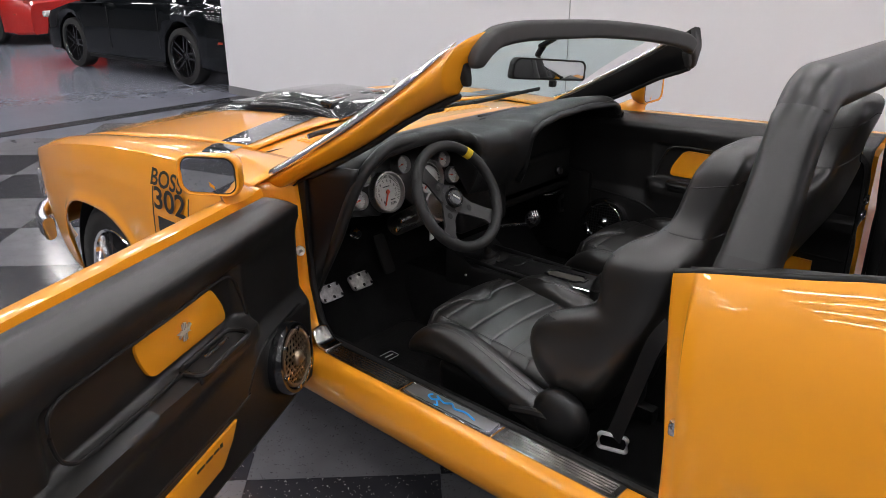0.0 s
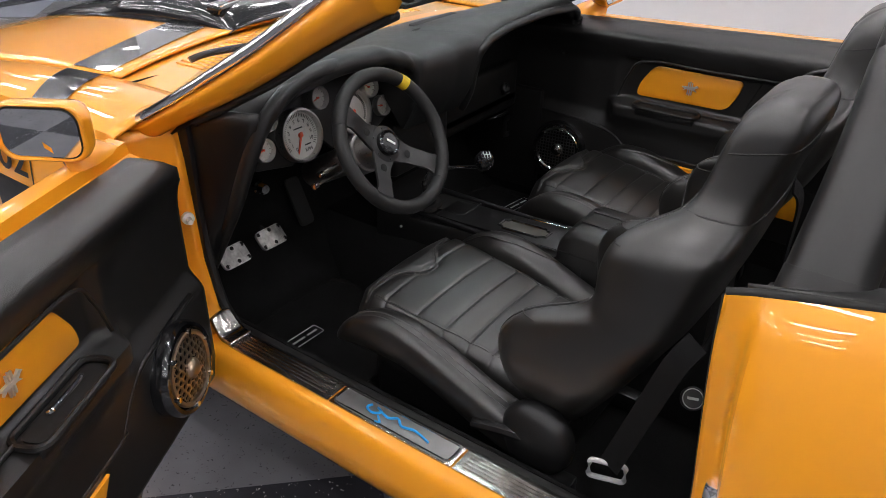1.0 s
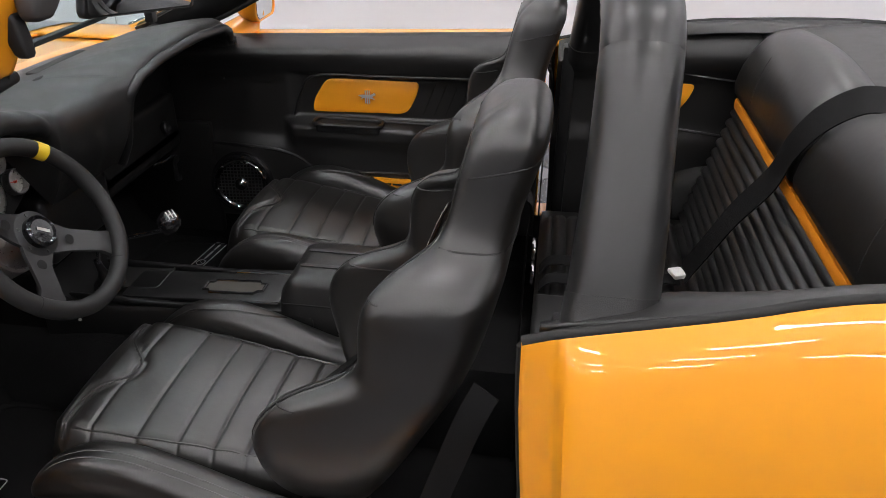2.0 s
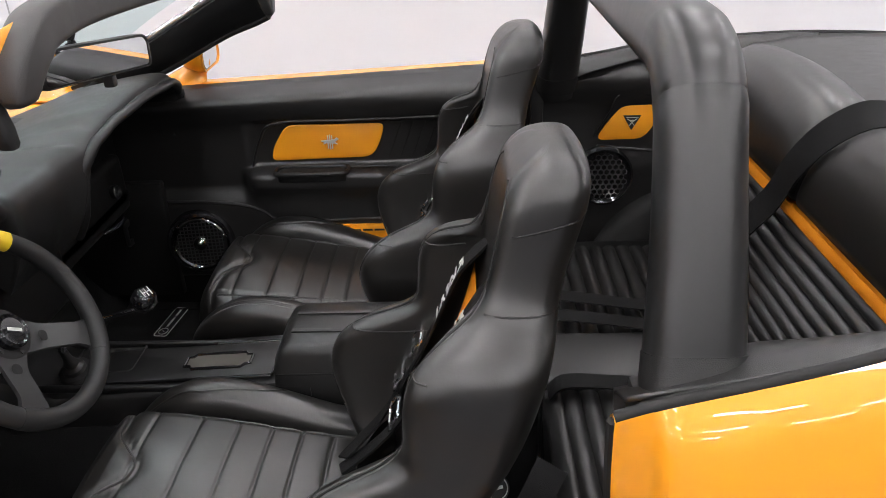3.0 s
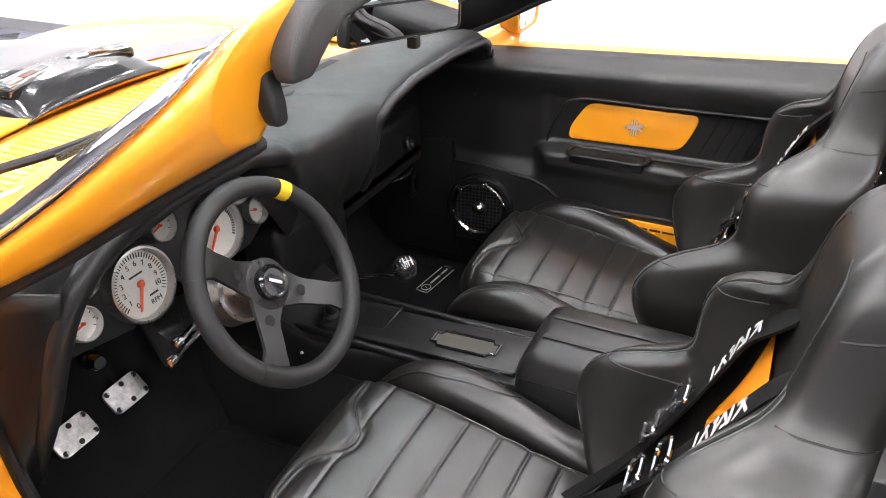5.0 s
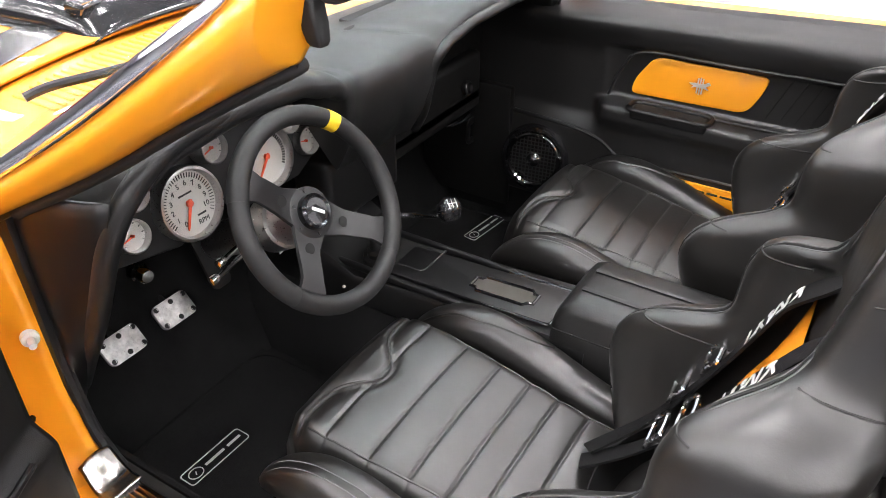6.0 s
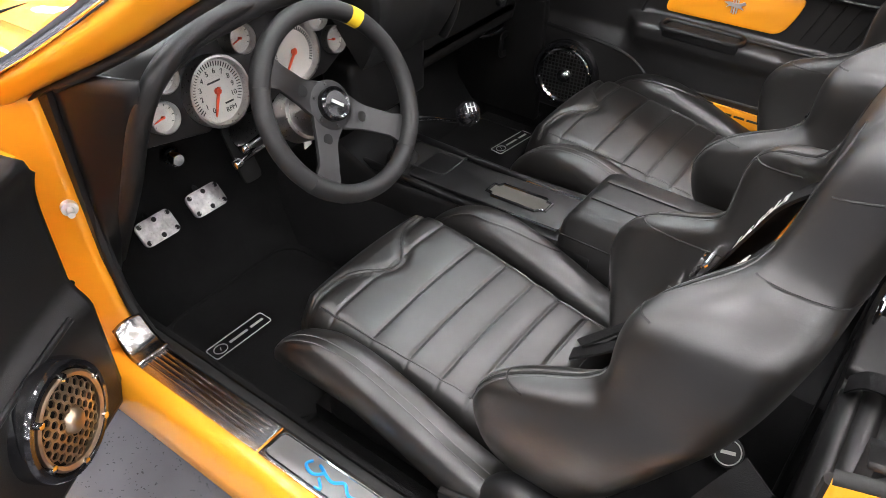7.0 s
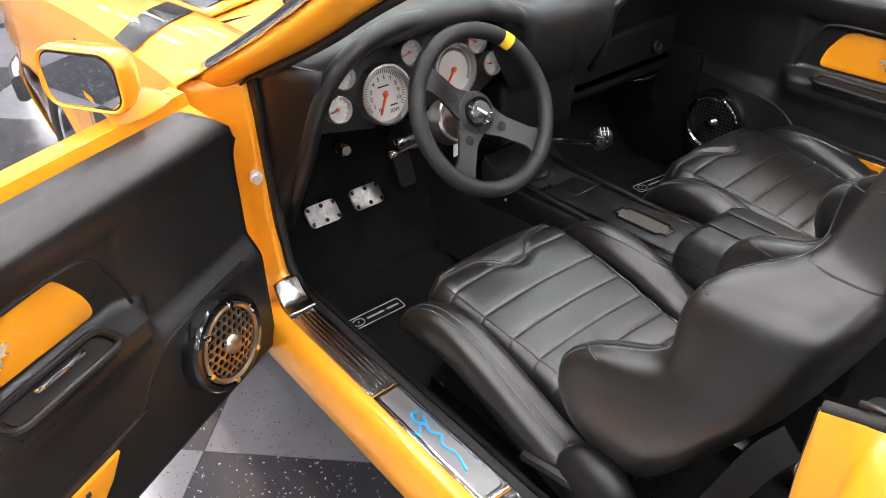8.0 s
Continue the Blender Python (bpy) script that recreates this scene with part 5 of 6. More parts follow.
part("column_tag", box(0.905, 0.255, 0.652, 0.003, 0.026, 0.036, 0.001, m=pose(0, 0, 0, 0, 0, 12)), WHITE, car, "small white paper tag under the column")

# ---- pedals ----
def pedal(x, y, z, w, h, name, mat, holes, lean):
    m = pose(x, y, z, 0, lean, 0) @ Matrix(((0, 0, -1, 0), (1, 0, 0, 0), (0, 1, 0, 0), (0, 0, 0, 1)))
    def rise(u, v):
        return 0.006 - 3.4 * u * u * (1 if holes else 0)
    rim = rounded(w, h, 0.014, 4)
    rings = [[m @ Vector((u * k, v * k, rise(u * k, v * k) + lift)) for u, v in rim] for k, lift in ((1.0, -0.006), (1.0, 0.0), (0.985, 0.0015), (0.94, 0.0015), (0.6, 0.001), (0.25, 0.001))]
    pl = part(name, loft(rings), mat, car, "drilled aluminium pedal plate" if holes else "black accelerator pedal", 50)
    if holes:
        n = m.to_3x3() @ Vector((0, 0, 1))
        # Drilled holes appear only as black discs, coloured like the shade inside them.
        for u in (-0.40, 0.0, 0.40):
            for v in (-0.34, 0.34):
                p = m @ Vector((u * w, v * h, rise(u * w, v * h) + 0.0012))
                part("pedal_hole_shade", lathe([(0.0062, 0.0002), (0.0056, 0.0012), (0.0046, 0.0012), (0.0044, 0.0006), (0, 0.0006)], p, n, 10), HOLE_SHADE_AND_CONE, pl)
    part("pedal_arm", tube([m @ Vector((0, h * 0.3, -0.012)), m @ Vector((0, 0.12, -0.04)), (x + 0.05, y, z + 0.25)], 0.008), PLASTIC, pl)


pedal(1.165, 0.494, 0.440, 0.094, 0.060, "clutch_pedal", PEDAL, True, 42)
pedal(1.165, 0.355, 0.440, 0.094, 0.060, "brake_pedal", PEDAL, True, 42)
pedal(1.18, 0.225, 0.50, 0.055, 0.15, "accelerator_pedal", RUBBER, False, 25)

# ---- centre console ----
console = part("centre_console", loft([[Vector((x, y, z)) for y, z in ((-w, 0.40), (-w, zt - 0.012), (-w + 0.008, zt), (w - 0.008, zt), (w, zt - 0.012), (w, 0.40))] for x, w, zt in ((0.30, 0.10, 0.53), (0.36, 0.10, 0.53), (0.62, 0.098, 0.515), (0.85, 0.11, 0.50), (0.96, 0.12, 0.56))]), PLASTIC, car, "black plastic centre console")
PM = pose(0.585, 0.008, 0.5225, 0, 3.0, 0)
plate = part("console_plate", extruded(rounded(0.40, 0.122, 0.012), 0.006, PM @ Matrix.Translation((0, 0, -0.001)), 0.002), PLASTIC, console, "black console plate")
tray = [(0.074, 0.0), (0.074, 0.016), (0.062, 0.017), (0.055, 0.027), (-0.055, 0.027), (-0.062, 0.017), (-0.074, 0.016), (-0.074, -0.016), (-0.062, -0.017), (-0.055, -0.027), (0.055, -0.027), (0.062, -0.017), (0.074, -0.016)]
TM = PM @ Matrix.Translation((-0.068, 0.004, 0.0062))
part("tray_rim", sweep([TM @ Vector((x, y, 0)) for x, y in tray], disc_outline(0.004, 8), closed=True), GLOSS_BLACK, plate, "notched tray rim")
part("tray_floor", extruded(tray, 0.001, TM @ Matrix.Translation((0, 0, -0.001))), surface("tray_felt", (0.05, 0.047, 0.04), 0.9), plate, "dark grey tray lining")
for y in (-0.066, 0.066):
    part("plate_trim", tube([PM @ Vector((x, y, 0.004)) for x in (-0.196, -0.15, -0.10, -0.045)], 0.0024, 8, 1), CHROME, plate, "thin bright edge trim")
    part("console_rail", box(0.66, 0.008 + y * 1.24, 0.519, 0.50, 0.014, 0.016, 0.006, 3, m=None), PLASTIC, console, "raised black side rail of the console")
part("plate_trim", tube([PM @ Vector((-0.199, y, 0.004)) for y in (-0.060, 0.0, 0.060)], 0.0022, 8, 1), CHROME, plate, "thin bright edge trim")
# No real recess: a black plate paints the shade round the gear lever.
part("shifter_well_shade", extruded(rounded(0.145, 0.10, 0.01), 0.002, pose(0.785, -0.022, 0.5125, 0, 3.0, 0)), HOLE_SHADE_AND_CONE, console, "black plate for the shade in the gear lever opening")
part("well_edge", sweep([pose(0.785, -0.022, 0.515, 0, 3.0, 0) @ Vector((x, y, 0)) for x, y in rounded(0.148, 0.104, 0.012)], disc_outline(0.0032, 8), closed=True), PLASTIC, console)
part("console_screw", lathe([(0, 0.004), (0.0035, 0.0035), (0.004, 0)], (0.872, 0.113, 0.468), (0, 1, 0.2), 12), WHITE, console, "small white screw cap")
arm_rest = part("armrest", loft([[Vector((x, y, z)) for y, z in ((-w, 0.42), (-w, zt - 0.022), (-w + 0.01, zt - 0.005), (-w + 0.025, zt), (w - 0.025, zt), (w - 0.01, zt - 0.005), (w, zt - 0.022), (w, 0.42))] for x, w, zt in ((0.375, 0.094, 0.54), (0.372, 0.096, 0.585), (0.355, 0.097, 0.612), (0.33, 0.097, 0.622), (0.1, 0.097, 0.622), (-0.02, 0.095, 0.615), (-0.03, 0.095, 0.58))]), VINYL, console, "black padded console armrest", 50)
for y in (-0.035, 0.035):
    part("armrest_seam", box(0.16, y, 0.6235, 0.36, 0.012, 0.004, 0.0015), GREY_PLASTIC, arm_rest)
part("armrest_line", box(0.17, 0.0, 0.555, 0.40, 0.198, 0.004, 0.001), GREY_PLASTIC, arm_rest)
# gear lever
part("shifter_boot", lathe([(0.04, 0.0), (0.036, 0.010), (0.026, 0.013), (0.024, 0.022), (0.015, 0.028), (0.016, 0.036), (0.010, 0.05), (0.008, 0.085)], (0.838, 0.022, 0.512), (0.05, 0.28, 1), 12), VINYL, console, "black rubber shifter boot")
lever = part("gear_lever", tube([(0.835, 0.05, 0.59), (0.815, 0.052, 0.638), (0.75, 0.058, 0.668), (0.64, 0.068, 0.705)], 0.0055, 10), CHROME, car, "chrome gear lever")
part("gear_knob", lathe([(0, 0.026), (0.012, 0.0235), (0.021, 0.016), (0.0265, 0), (0.021, -0.017), (0.012, -0.026), (0.008, -0.034)], (0.622, 0.07, 0.728), (-0.35, 0.1, 0.9), 28), GLOSS_BLACK, lever, "black ball gear knob")
gm = Matrix.Translation(Vector((0.622, 0.07, 0.728)) + Vector((-0.012, 0.008, 0.0225))) @ facing((-0.5, 0.35, 0.85))
gb = bmesh.new()
for u in (-0.008, 0, 0.008):
    box(0, 0, 0, 0.0016, 0.020, 0.0015, m=gm @ pose(u, 0, 0.0005), bm=gb)
box(0, 0, 0, 0.018, 0.0016, 0.0015, m=gm @ pose(0, 0, 0.0005), bm=gb)
part("shift_pattern", gb, PALE, lever, "white shift pattern", smooth=False)

# ---- wheels ----
for ax in (AXLE_F, AXLE_R):
    for s in (1, -1):
        c, n = Vector((ax, s * 0.735, WHEEL_R)), Vector((0, s, 0))
        w = part("wheel", lathe([(0.20, -0.10), (0.29, -0.11), (0.318, -0.09), (0.325, -0.05), (0.325, 0.05), (0.318, 0.09), (0.29, 0.112), (0.235, 0.105), (0.225, 0.09)], c, n, 48), TYRE, car, "black tyre on a polished rim", 50)
        part("rim", lathe([(0.228, 0.095), (0.222, 0.105), (0.212, 0.10), (0.20, 0.05), (0.195, -0.02), (0.07, -0.02), (0.06, 0.02), (0, 0.02)], c, n, 48), CHROME, w, "polished deep-dish rim")
        for k in range(5):
            a = radians(72 * k + 15)
            mm = Matrix.Translation(c) @ facing(n) @ pose(0, 0, 0, 0, 0, 72 * k + 15)
            part("rim_spoke", loft([[mm @ Vector((r, u, h)) for u, h in ((-wd, -0.02), (wd, -0.02), (wd * 0.7, hh), (-wd * 0.7, hh))] for r, wd, hh in ((0.05, 0.024, 0.035), (0.12, 0.028, 0.03), (0.20, 0.04, 0.035))]), GREY_PLASTIC, w, "dark grey spoke")
part("wheel_house", lathe([(0.37, -0.35), (0.40, 0.08)], Vector((AXLE_F, 0.735, 0.32)), (0, 1, 0), 40), RUBBER, car)
part("underbody", box(0.6, 0, 0.235, 4.3, 1.3, 0.02), RUBBER, car)

# decal on the left fender
def on_side(x, z, lift):
    return Vector((x, side_y(x, z) + lift, z))
part("side_stripe", sheet(lambda x, v: on_side(x + 0.045 * v * 0, lerp(v, ((0, 0.46), (1, 0.735))), 0.0045), span(1.375, 1.55, 10), span(0, 1, 14)), SATIN_BLACK, car, "black side stripe")
for x in (1.352, 1.575):
    part("side_stripe", sheet(lambda a, v: on_side(x + a, 0.46 + 0.37 * v, 0.0045), (0, 0.007), span(0, 1, 14)), SATIN_BLACK, car, "thin black stripe line")
part("side_lettering", lettering_box("302", 0.195, 0.076, Matrix.Translation((1.46, 0.8885, 0.800)) @ facing((0, 1, 0.08))), SATIN_BLACK, car, "black number decal", smooth=False)
part("side_lettering", lettering_box("BOSS", 0.195, 0.056, Matrix.Translation((1.455, 0.8895, 0.873)) @ facing((0, 1, 0.28))), SATIN_BLACK, car, "black letter decal", smooth=False)

# ---- bucket seats ----
# rows: height, back, wing front, centre front, half width, wing thickness
BACK = ((0.44, 0.085, 0.12, 0.11, 0.14, 0.07), (0.48, 0.065, 0.175, 0.11, 0.19, 0.08), (0.53, 0.035, 0.207, 0.095, 0.232, 0.08), (0.58, 0.005, 0.226, 0.075, 0.250, 0.082), (0.63, -0.025, 0.238, 0.05, 0.257, 0.082), (0.675, -0.05, 0.232, 0.03, 0.258, 0.082),
        (0.710, -0.070, 0.208, 0.012, 0.257, 0.082), (0.738, -0.085, 0.168, 0.0, 0.254, 0.082), (0.758, -0.096, 0.118, -0.008, 0.250, 0.080), (0.775, -0.103, 0.078, -0.015, 0.246, 0.080), (0.795, -0.112, 0.057, -0.023, 0.243, 0.080), (0.83, -0.124, 0.056, -0.035, 0.244, 0.080),
        (0.87, -0.135, 0.056, -0.046, 0.245, 0.082), (0.905, -0.144, 0.047, -0.054, 0.241, 0.082), (0.930, -0.150, 0.028, -0.060, 0.230, 0.082), (0.948, -0.153, 0.0, -0.064, 0.208, 0.08), (0.962, -0.156, -0.030, -0.066, 0.180, 0.075), (0.978, -0.159, -0.052, -0.067, 0.160, 0.06),
        (1.01, -0.165, -0.064, -0.069, 0.146, 0.05), (1.04, -0.174, -0.071, -0.073, 0.138, 0.05), (1.075, -0.186, -0.078, -0.077, 0.131, 0.05), (1.108, -0.195, -0.088, -0.084, 0.126, 0.05), (1.133, -0.199, -0.101, -0.094, 0.118, 0.05), (1.153, -0.192, -0.121, -0.112, 0.102, 0.04), (1.165, -0.170, -0.146, -0.141, 0.07, 0.03))


def back_at(z):
    for a, b in zip(BACK, BACK[1:]):
        if z <= b[0]:
            t = (z - a[0]) / (b[0] - a[0])
            return [p + (q - p) * t for p, q in zip(a, b)][:5]
    return list(BACK[-1])[:5]


def back_front(z, p):
    """The seat back's middle face at height z and p from -1 to 1 across."""
    _, xb, xw, xc, hw = back_at(z)
    return Vector((xc, hw * p, z))


def seat_back():
    """Pillow-like wings stand before a deep middle; above the shoulders a narrower head part."""
    rings = []
    for z, xb, xw, xc, hw, th in BACK:
        d = xw - xc
        inner = hw - th
        half = [(xc, 0.0), (xc, inner * 0.45), (xc + 0.02 * d, inner * 0.82), (xc + 0.16 * d, inner * 0.98), (xc + 0.5 * d, hw - th * 0.96), (xc + 0.82 * d, hw - th * 0.86),
                (xc + 0.97 * d, hw - th * 0.66), (xw, hw - th * 0.44), (xw - 0.03 * abs(d) - 0.004, hw - th * 0.2), (xw - 0.14 * abs(d) - 0.012, hw - th * 0.05),
                (xw * 0.6 + xb * 0.4, hw), (xw * 0.28 + xb * 0.72, hw * 0.995), (xb + (xw - xb) * 0.07, hw * 0.94), (xb, hw * 0.74), (xb - 0.004, hw * 0.4), (xb - 0.005, 0.0)]
        ring = [Vector((x, y, z)) for x, y in half] + [Vector((x, -y, z)) for x, y in half[-2:0:-1]]
        rings.append(ring)
    return loft(rings)


SEAMS = (0.566, 0.483, 0.410, 0.346, 0.288, 0.228)


def cushion_top(x):
    z = lerp(x, ((0.10, 0.500), (0.2, 0.510), (0.3, 0.525), (0.4, 0.54), (0.5, 0.555), (0.56, 0.564), (0.60, 0.567), (0.625, 0.563), (0.645, 0.545), (0.66, 0.51), (0.664, 0.47)))
    near = min(abs(x - s) for s in SEAMS)
    return z - 0.0032 * math.exp(-(near / 0.0032) ** 2) - 0.0014 * math.exp(-(near / 0.014) ** 2)


# the front lip's wavy edge: (distance from the middle, x)
WAVE = ((0, 0.553), (0.02, 0.558), (0.045, 0.578), (0.075, 0.602), (0.10, 0.612), (0.14, 0.616), (0.178, 0.617))


def seat_cushion():
    xs = sorted(set(span(0.10, 0.60, 220) + span(0.60, 0.664, 14)))
    rings = []
    for x in xs:
        zt = cushion_top(x)
        hw = 0.184 - 0.022 * step(0.60, 0.664, x) - 0.018 * step(0.55, 0.15, x)
        ring = []
        for k in range(29):
            p = -1 + 2 * k / 28
            wave = glide(abs(hw * p), WAVE)
            sink = 0.0055 * math.exp(-((x - wave) / 0.006) ** 2) + 0.004 * step(wave - 0.03, wave - 0.004, x) * step(wave + 0.003, wave - 0.004, x)
            ring.append(Vector((x, hw * p, zt - sink + 0.004 * step(wave, wave + 0.02, x) + 0.012 * (1 - p * p) - 0.030 * step(0.86, 1, abs(p)))))
        ring += [Vector((x, hw * 1.0, 0.43)), Vector((x, -hw * 1.0, 0.43))]
        rings.append(ring)
    return loft(rings)


def bolster(s, reach):
    rings = []
    for t in span(0, 1, 22):
        x = reach - (reach - 0.10) * t
        k = math.sin(math.pi * min(1, (t + 0.02) / 0.30) / 2) ** 0.6
        top = lerp(x, ((0.10, 0.47), (0.16, 0.488), (0.25, 0.515), (0.36, 0.558), (0.45, 0.585), (0.52, 0.586), (0.58, 0.570), (0.63, 0.545), (0.66, 0.515)))
        zc = top - 0.053
        ring = []
        for q in range(16):
            a = 2 * math.pi * q / 16
            ca, sa = math.cos(a), math.sin(a)
            ring.append(Vector((x, s * 0.227 + 0.045 * k * math.copysign(abs(ca) ** 0.8, ca), zc + 0.053 * k * math.copysign(abs(sa) ** 0.85, sa))))
        rings.append(ring)
    return loft(rings)


def bucket_seat():
    seat = root("bucket_seat", 0.3, 0, 0.266, "black leather sport bucket seat with an orange centre panel", "seat", "front seats")
    b = soften(part("backrest", seat_back(), LEATHER, seat, "black leather seat back with wings", 80))
    skin = surface_of(b)
    for s in (1, -1):
        for dy in (0.0, 0.012):
            ridge = [(0.56, 0.80), (0.60, 0.86), (0.65, 0.90), (0.69, 0.91), (0.72, 0.90), (0.745, 0.88), (0.77, 0.86), (0.80, 0.84), (0.85, 0.83), (0.90, 0.83), (0.94, 0.83), (0.97, 0.83), (1.0, 0.83)]
            line = [laid(skin, (0.5, s * (back_at(z)[4] * q - dy), z), (-1, 0, 0), 0.0004) for z, q in ridge]
            part("stitching", tube(line, 0.0011, 6, 3), STITCH, b)
        # Near-black tube along the seam, coloured as the shade in its crease.
        crease_shade = [laid(skin, (0.5, s * (back_at(z)[4] * q - 0.006), z), (-1, 0, 0), 0.0012) for z, q in ridge]
        part("seam", tube(crease_shade, 0.0028, 6, 3), HOLE_SHADE_AND_CONE, b)
        for zc, reach in ((0.735, 0.05), (0.925, 0.045)):
            nose = []
            for k in range(9):
                u = -1 + k / 4
                hw = back_at(zc)[4]
                nose.append(laid(skin, (0.5, s * (hw - 0.048 + 0.040 * u), zc - 0.012 + 0.018 * u * u * (1 if u < 0 else 0.3)), (-1, 0, 0), 0.0003))
            part("wing_piping", tube(nose, 0.0018, 6, 3), CREASE, b)
        head = ((0.985, 0.66), (1.01, 0.68), (1.035, 0.72), (1.06, 0.74), (1.085, 0.72), (1.11, 0.62), (1.125, 0.45))
        part("head_piping", tube([laid(skin, (0.5, s * back_at(z)[4] * q, z), (-1, 0, 0), 0.0002) for z, q in head], 0.0022, 6, 4), CREASE, b)
    for z0, lift in ((0.978, 0.0), (1.085, 0.03)):
        _, xb, xw, xc, hw = back_at(z0)
        mid = Vector(((max(xw, xc) + xb) / 2, 0, z0))
        loop = []
        for a in span(radians(72), radians(288), 26):
            d = Vector((math.cos(a), math.sin(a), 0))
            c = mid + Vector((0, 0, -lift * math.cos(a)))
            loop.append(laid(skin, c + d * 0.5, -d, 0.0006))
        part("seam", tube(loop, 0.0017, 6, 2), CREASE, b)
    part("centre_panel", sheet(lambda z, p: back_front(z, p) + Vector((0.006, 0, 0)), span(0.72, 0.908, 12), span(-0.52, 0.42, 8)), ORANGE_LEATHER, b, "orange leather centre panel")
    c = part("seat_cushion", seat_cushion(), LEATHER, seat, "ribbed black leather seat cushion", 70)
    wave = [(glide(abs(y), WAVE), y) for y in span(-0.176, 0.176, 24)]
    pad = surface_of(c)
    part("wave_piping", tube([laid(pad, (x + 0.004, y * 0.98, 0.9), (0, 0, -1), 0.0003) for x, y in wave], 0.0028, 6, 2), LEATHER, c)
    for s in (1, -1):
        part("edge_piping", tube([laid(pad, (x, s * (0.164 - 0.022 * step(0.6, 0.2, x)), 0.9), (0, 0, -1), 0.0003) for x in span(0.60, 0.16, 24)], 0.0024, 6, 2), LEATHER, c)
        bo = soften(part("thigh_bolster", bolster(s, 0.66), LEATHER, seat, "black leather thigh bolster", 80))
        top_skin = surface_of(bo)
        if s > 0:
            for dy in (0.0, 0.013):
                part("stitching", tube([laid(top_skin, (x, s * (0.243 - dy), 0.9), (0, 0, -1), 0.0004) for x in span(0.635, 0.16, 16)], 0.0013, 6, 2), STITCH, bo)
        else:
            sweep_line = ((0.625, -0.205), (0.59, -0.203), (0.54, -0.207), (0.49, -0.205), (0.44, -0.212), (0.395, -0.222), (0.365, -0.232), (0.345, -0.245))
            part("bolster_piping", tube([laid(top_skin, (x, y, 0.9), (0, 0, -1), 0.0004) for x, y in sweep_line], 0.0036, 6, 5), LEATHER, bo)
    part("seat_base", box(0.34, 0, 0.375, 0.48, 0.40, 0.13, 0.03, 3), PLASTIC, seat, "black seat base")
    for s in (1, -1):
        part("seat_rail", box(0.34, s * 0.17, 0.29, 0.56, 0.04, 0.045, 0.006), PLASTIC, seat, "black steel seat rail")
    rc = part("recliner_cover", lathe([(0.064, -0.005), (0.076, 0.004), (0.080, 0.016), (0.077, 0.030), (0.068, 0.041), (0.052, 0.049), (0.030, 0.053), (0, 0.054)], (0.12, 0.225, 0.462), (0, 1, 0.05), 40), PLASTIC, seat, "round black recliner cover", 80)
    part("recliner_handle", tube([(0.13, 0.265, 0.47), (0.18, 0.272, 0.468), (0.25, 0.272, 0.448)], 0.012, 8), PLASTIC, rc)
    return seat


ORANGE_LEATHER = surface("orange_leather", (0.8, 0.27, 0.012), 0.45, vary=0.06, grain=0.3, grain_scale=500, grain_kind="cells")
seat = bucket_seat()
seat.matrix_basis = Matrix.Translation((0.3, 0.385, 0.266))
copy_thing(seat, Matrix.Translation((0.285, -0.39, 0.2655)))

# rear bench
bench = root("rear_bench", -0.55, 0, 0.266, "black ribbed leather rear bench with an orange stripe", "bench")
rib_n = 12
def rib_wave(t):
    return 0.016 * abs(math.sin(math.pi * t)) ** 0.6
for s in (1, -1):
    y0, y1 = (0.05, 0.60) if s > 0 else (-0.60, -0.05)
    def cush(u, y):
        x = -0.19 - 0.42 * u
        edge = step(0, 0.06, (y - y0)) * step(0, 0.06, (y1 - y))
        return Vector((x, y, 0.50 + rib_wave(u * 11) * edge * 0.8 + 0.02 * step(0.1, 0, u) * -1 - 0.03 * (1 - edge)))
    part("bench_cushion", sheet(cush, span(0, 1, 110), span(y0, y1, 20)), VINYL, bench, "ribbed black cushion", 80)
def backx(z):
    return -0.60 - 0.10 * (z - 0.5) / 0.36
def ribback(v, y):
    z = 0.50 + 0.345 * v
    return Vector((backx(z) + rib_wave(v * rib_n) * 0.9, y, z))
part("bench_back", sheet(ribback, span(0, 1, 108), span(-0.60, 0.60, 24)), VINYL, bench, "ribbed black backrest", 80)
part("bench_base", box(-0.42, 0, 0.38, 0.46, 1.24, 0.225, 0.02), VINYL, bench)
part("bench_divider", box(-0.40, -0.01, 0.502, 0.42, 0.18, 0.035, 0.014, 3), VINYL, bench)
part("orange_stripe", box(-0.690, 0, 0.858, 0.022, 1.19, 0.030, 0.009, m=None), ORANGE_LEATHER, bench, "orange leather stripe")
def pad_ring(y):
    """Upper backrest: one rounded lump behind each seat, with a sunk seam between."""
    q = abs(abs(y) - 0.31) / 0.31
    dip = 0.012 * math.exp(-(abs(y) / 0.012) ** 2)
    end = 0.035 * step(0.80, 1.0, q)
    top = 1.092 - 0.032 * q**2 - dip - end
    return [Vector((x, y, z)) for x, z in ((-0.674, 0.866), (-0.670 - dip, 0.90), (-0.676 - dip - end * 0.3, 0.97), (-0.697 - dip - end * 0.5, top - 0.05), (-0.735, top - 0.008), (-0.79, top), (-0.86, top - 0.035), (-0.88, 0.90))]
pad_top = soften(part("bench_top_pad", loft([pad_ring(y) for y in sorted(set(span(-0.62, 0.62, 48) + span(-0.03, 0.03, 12)))]), LEATHER, bench, "smooth black upper backrest pad", 70))
pad_skin = surface_of(pad_top)
for y in (-0.008, 0.008, -0.40, 0.40):
    part("pad_seam", tube([laid(pad_skin, (-0.55, y, z), (-1, 0, 0), 0.0004) for z in span(0.90, 1.03, 8)], 0.0014, 6, 2), CREASE, pad_top)


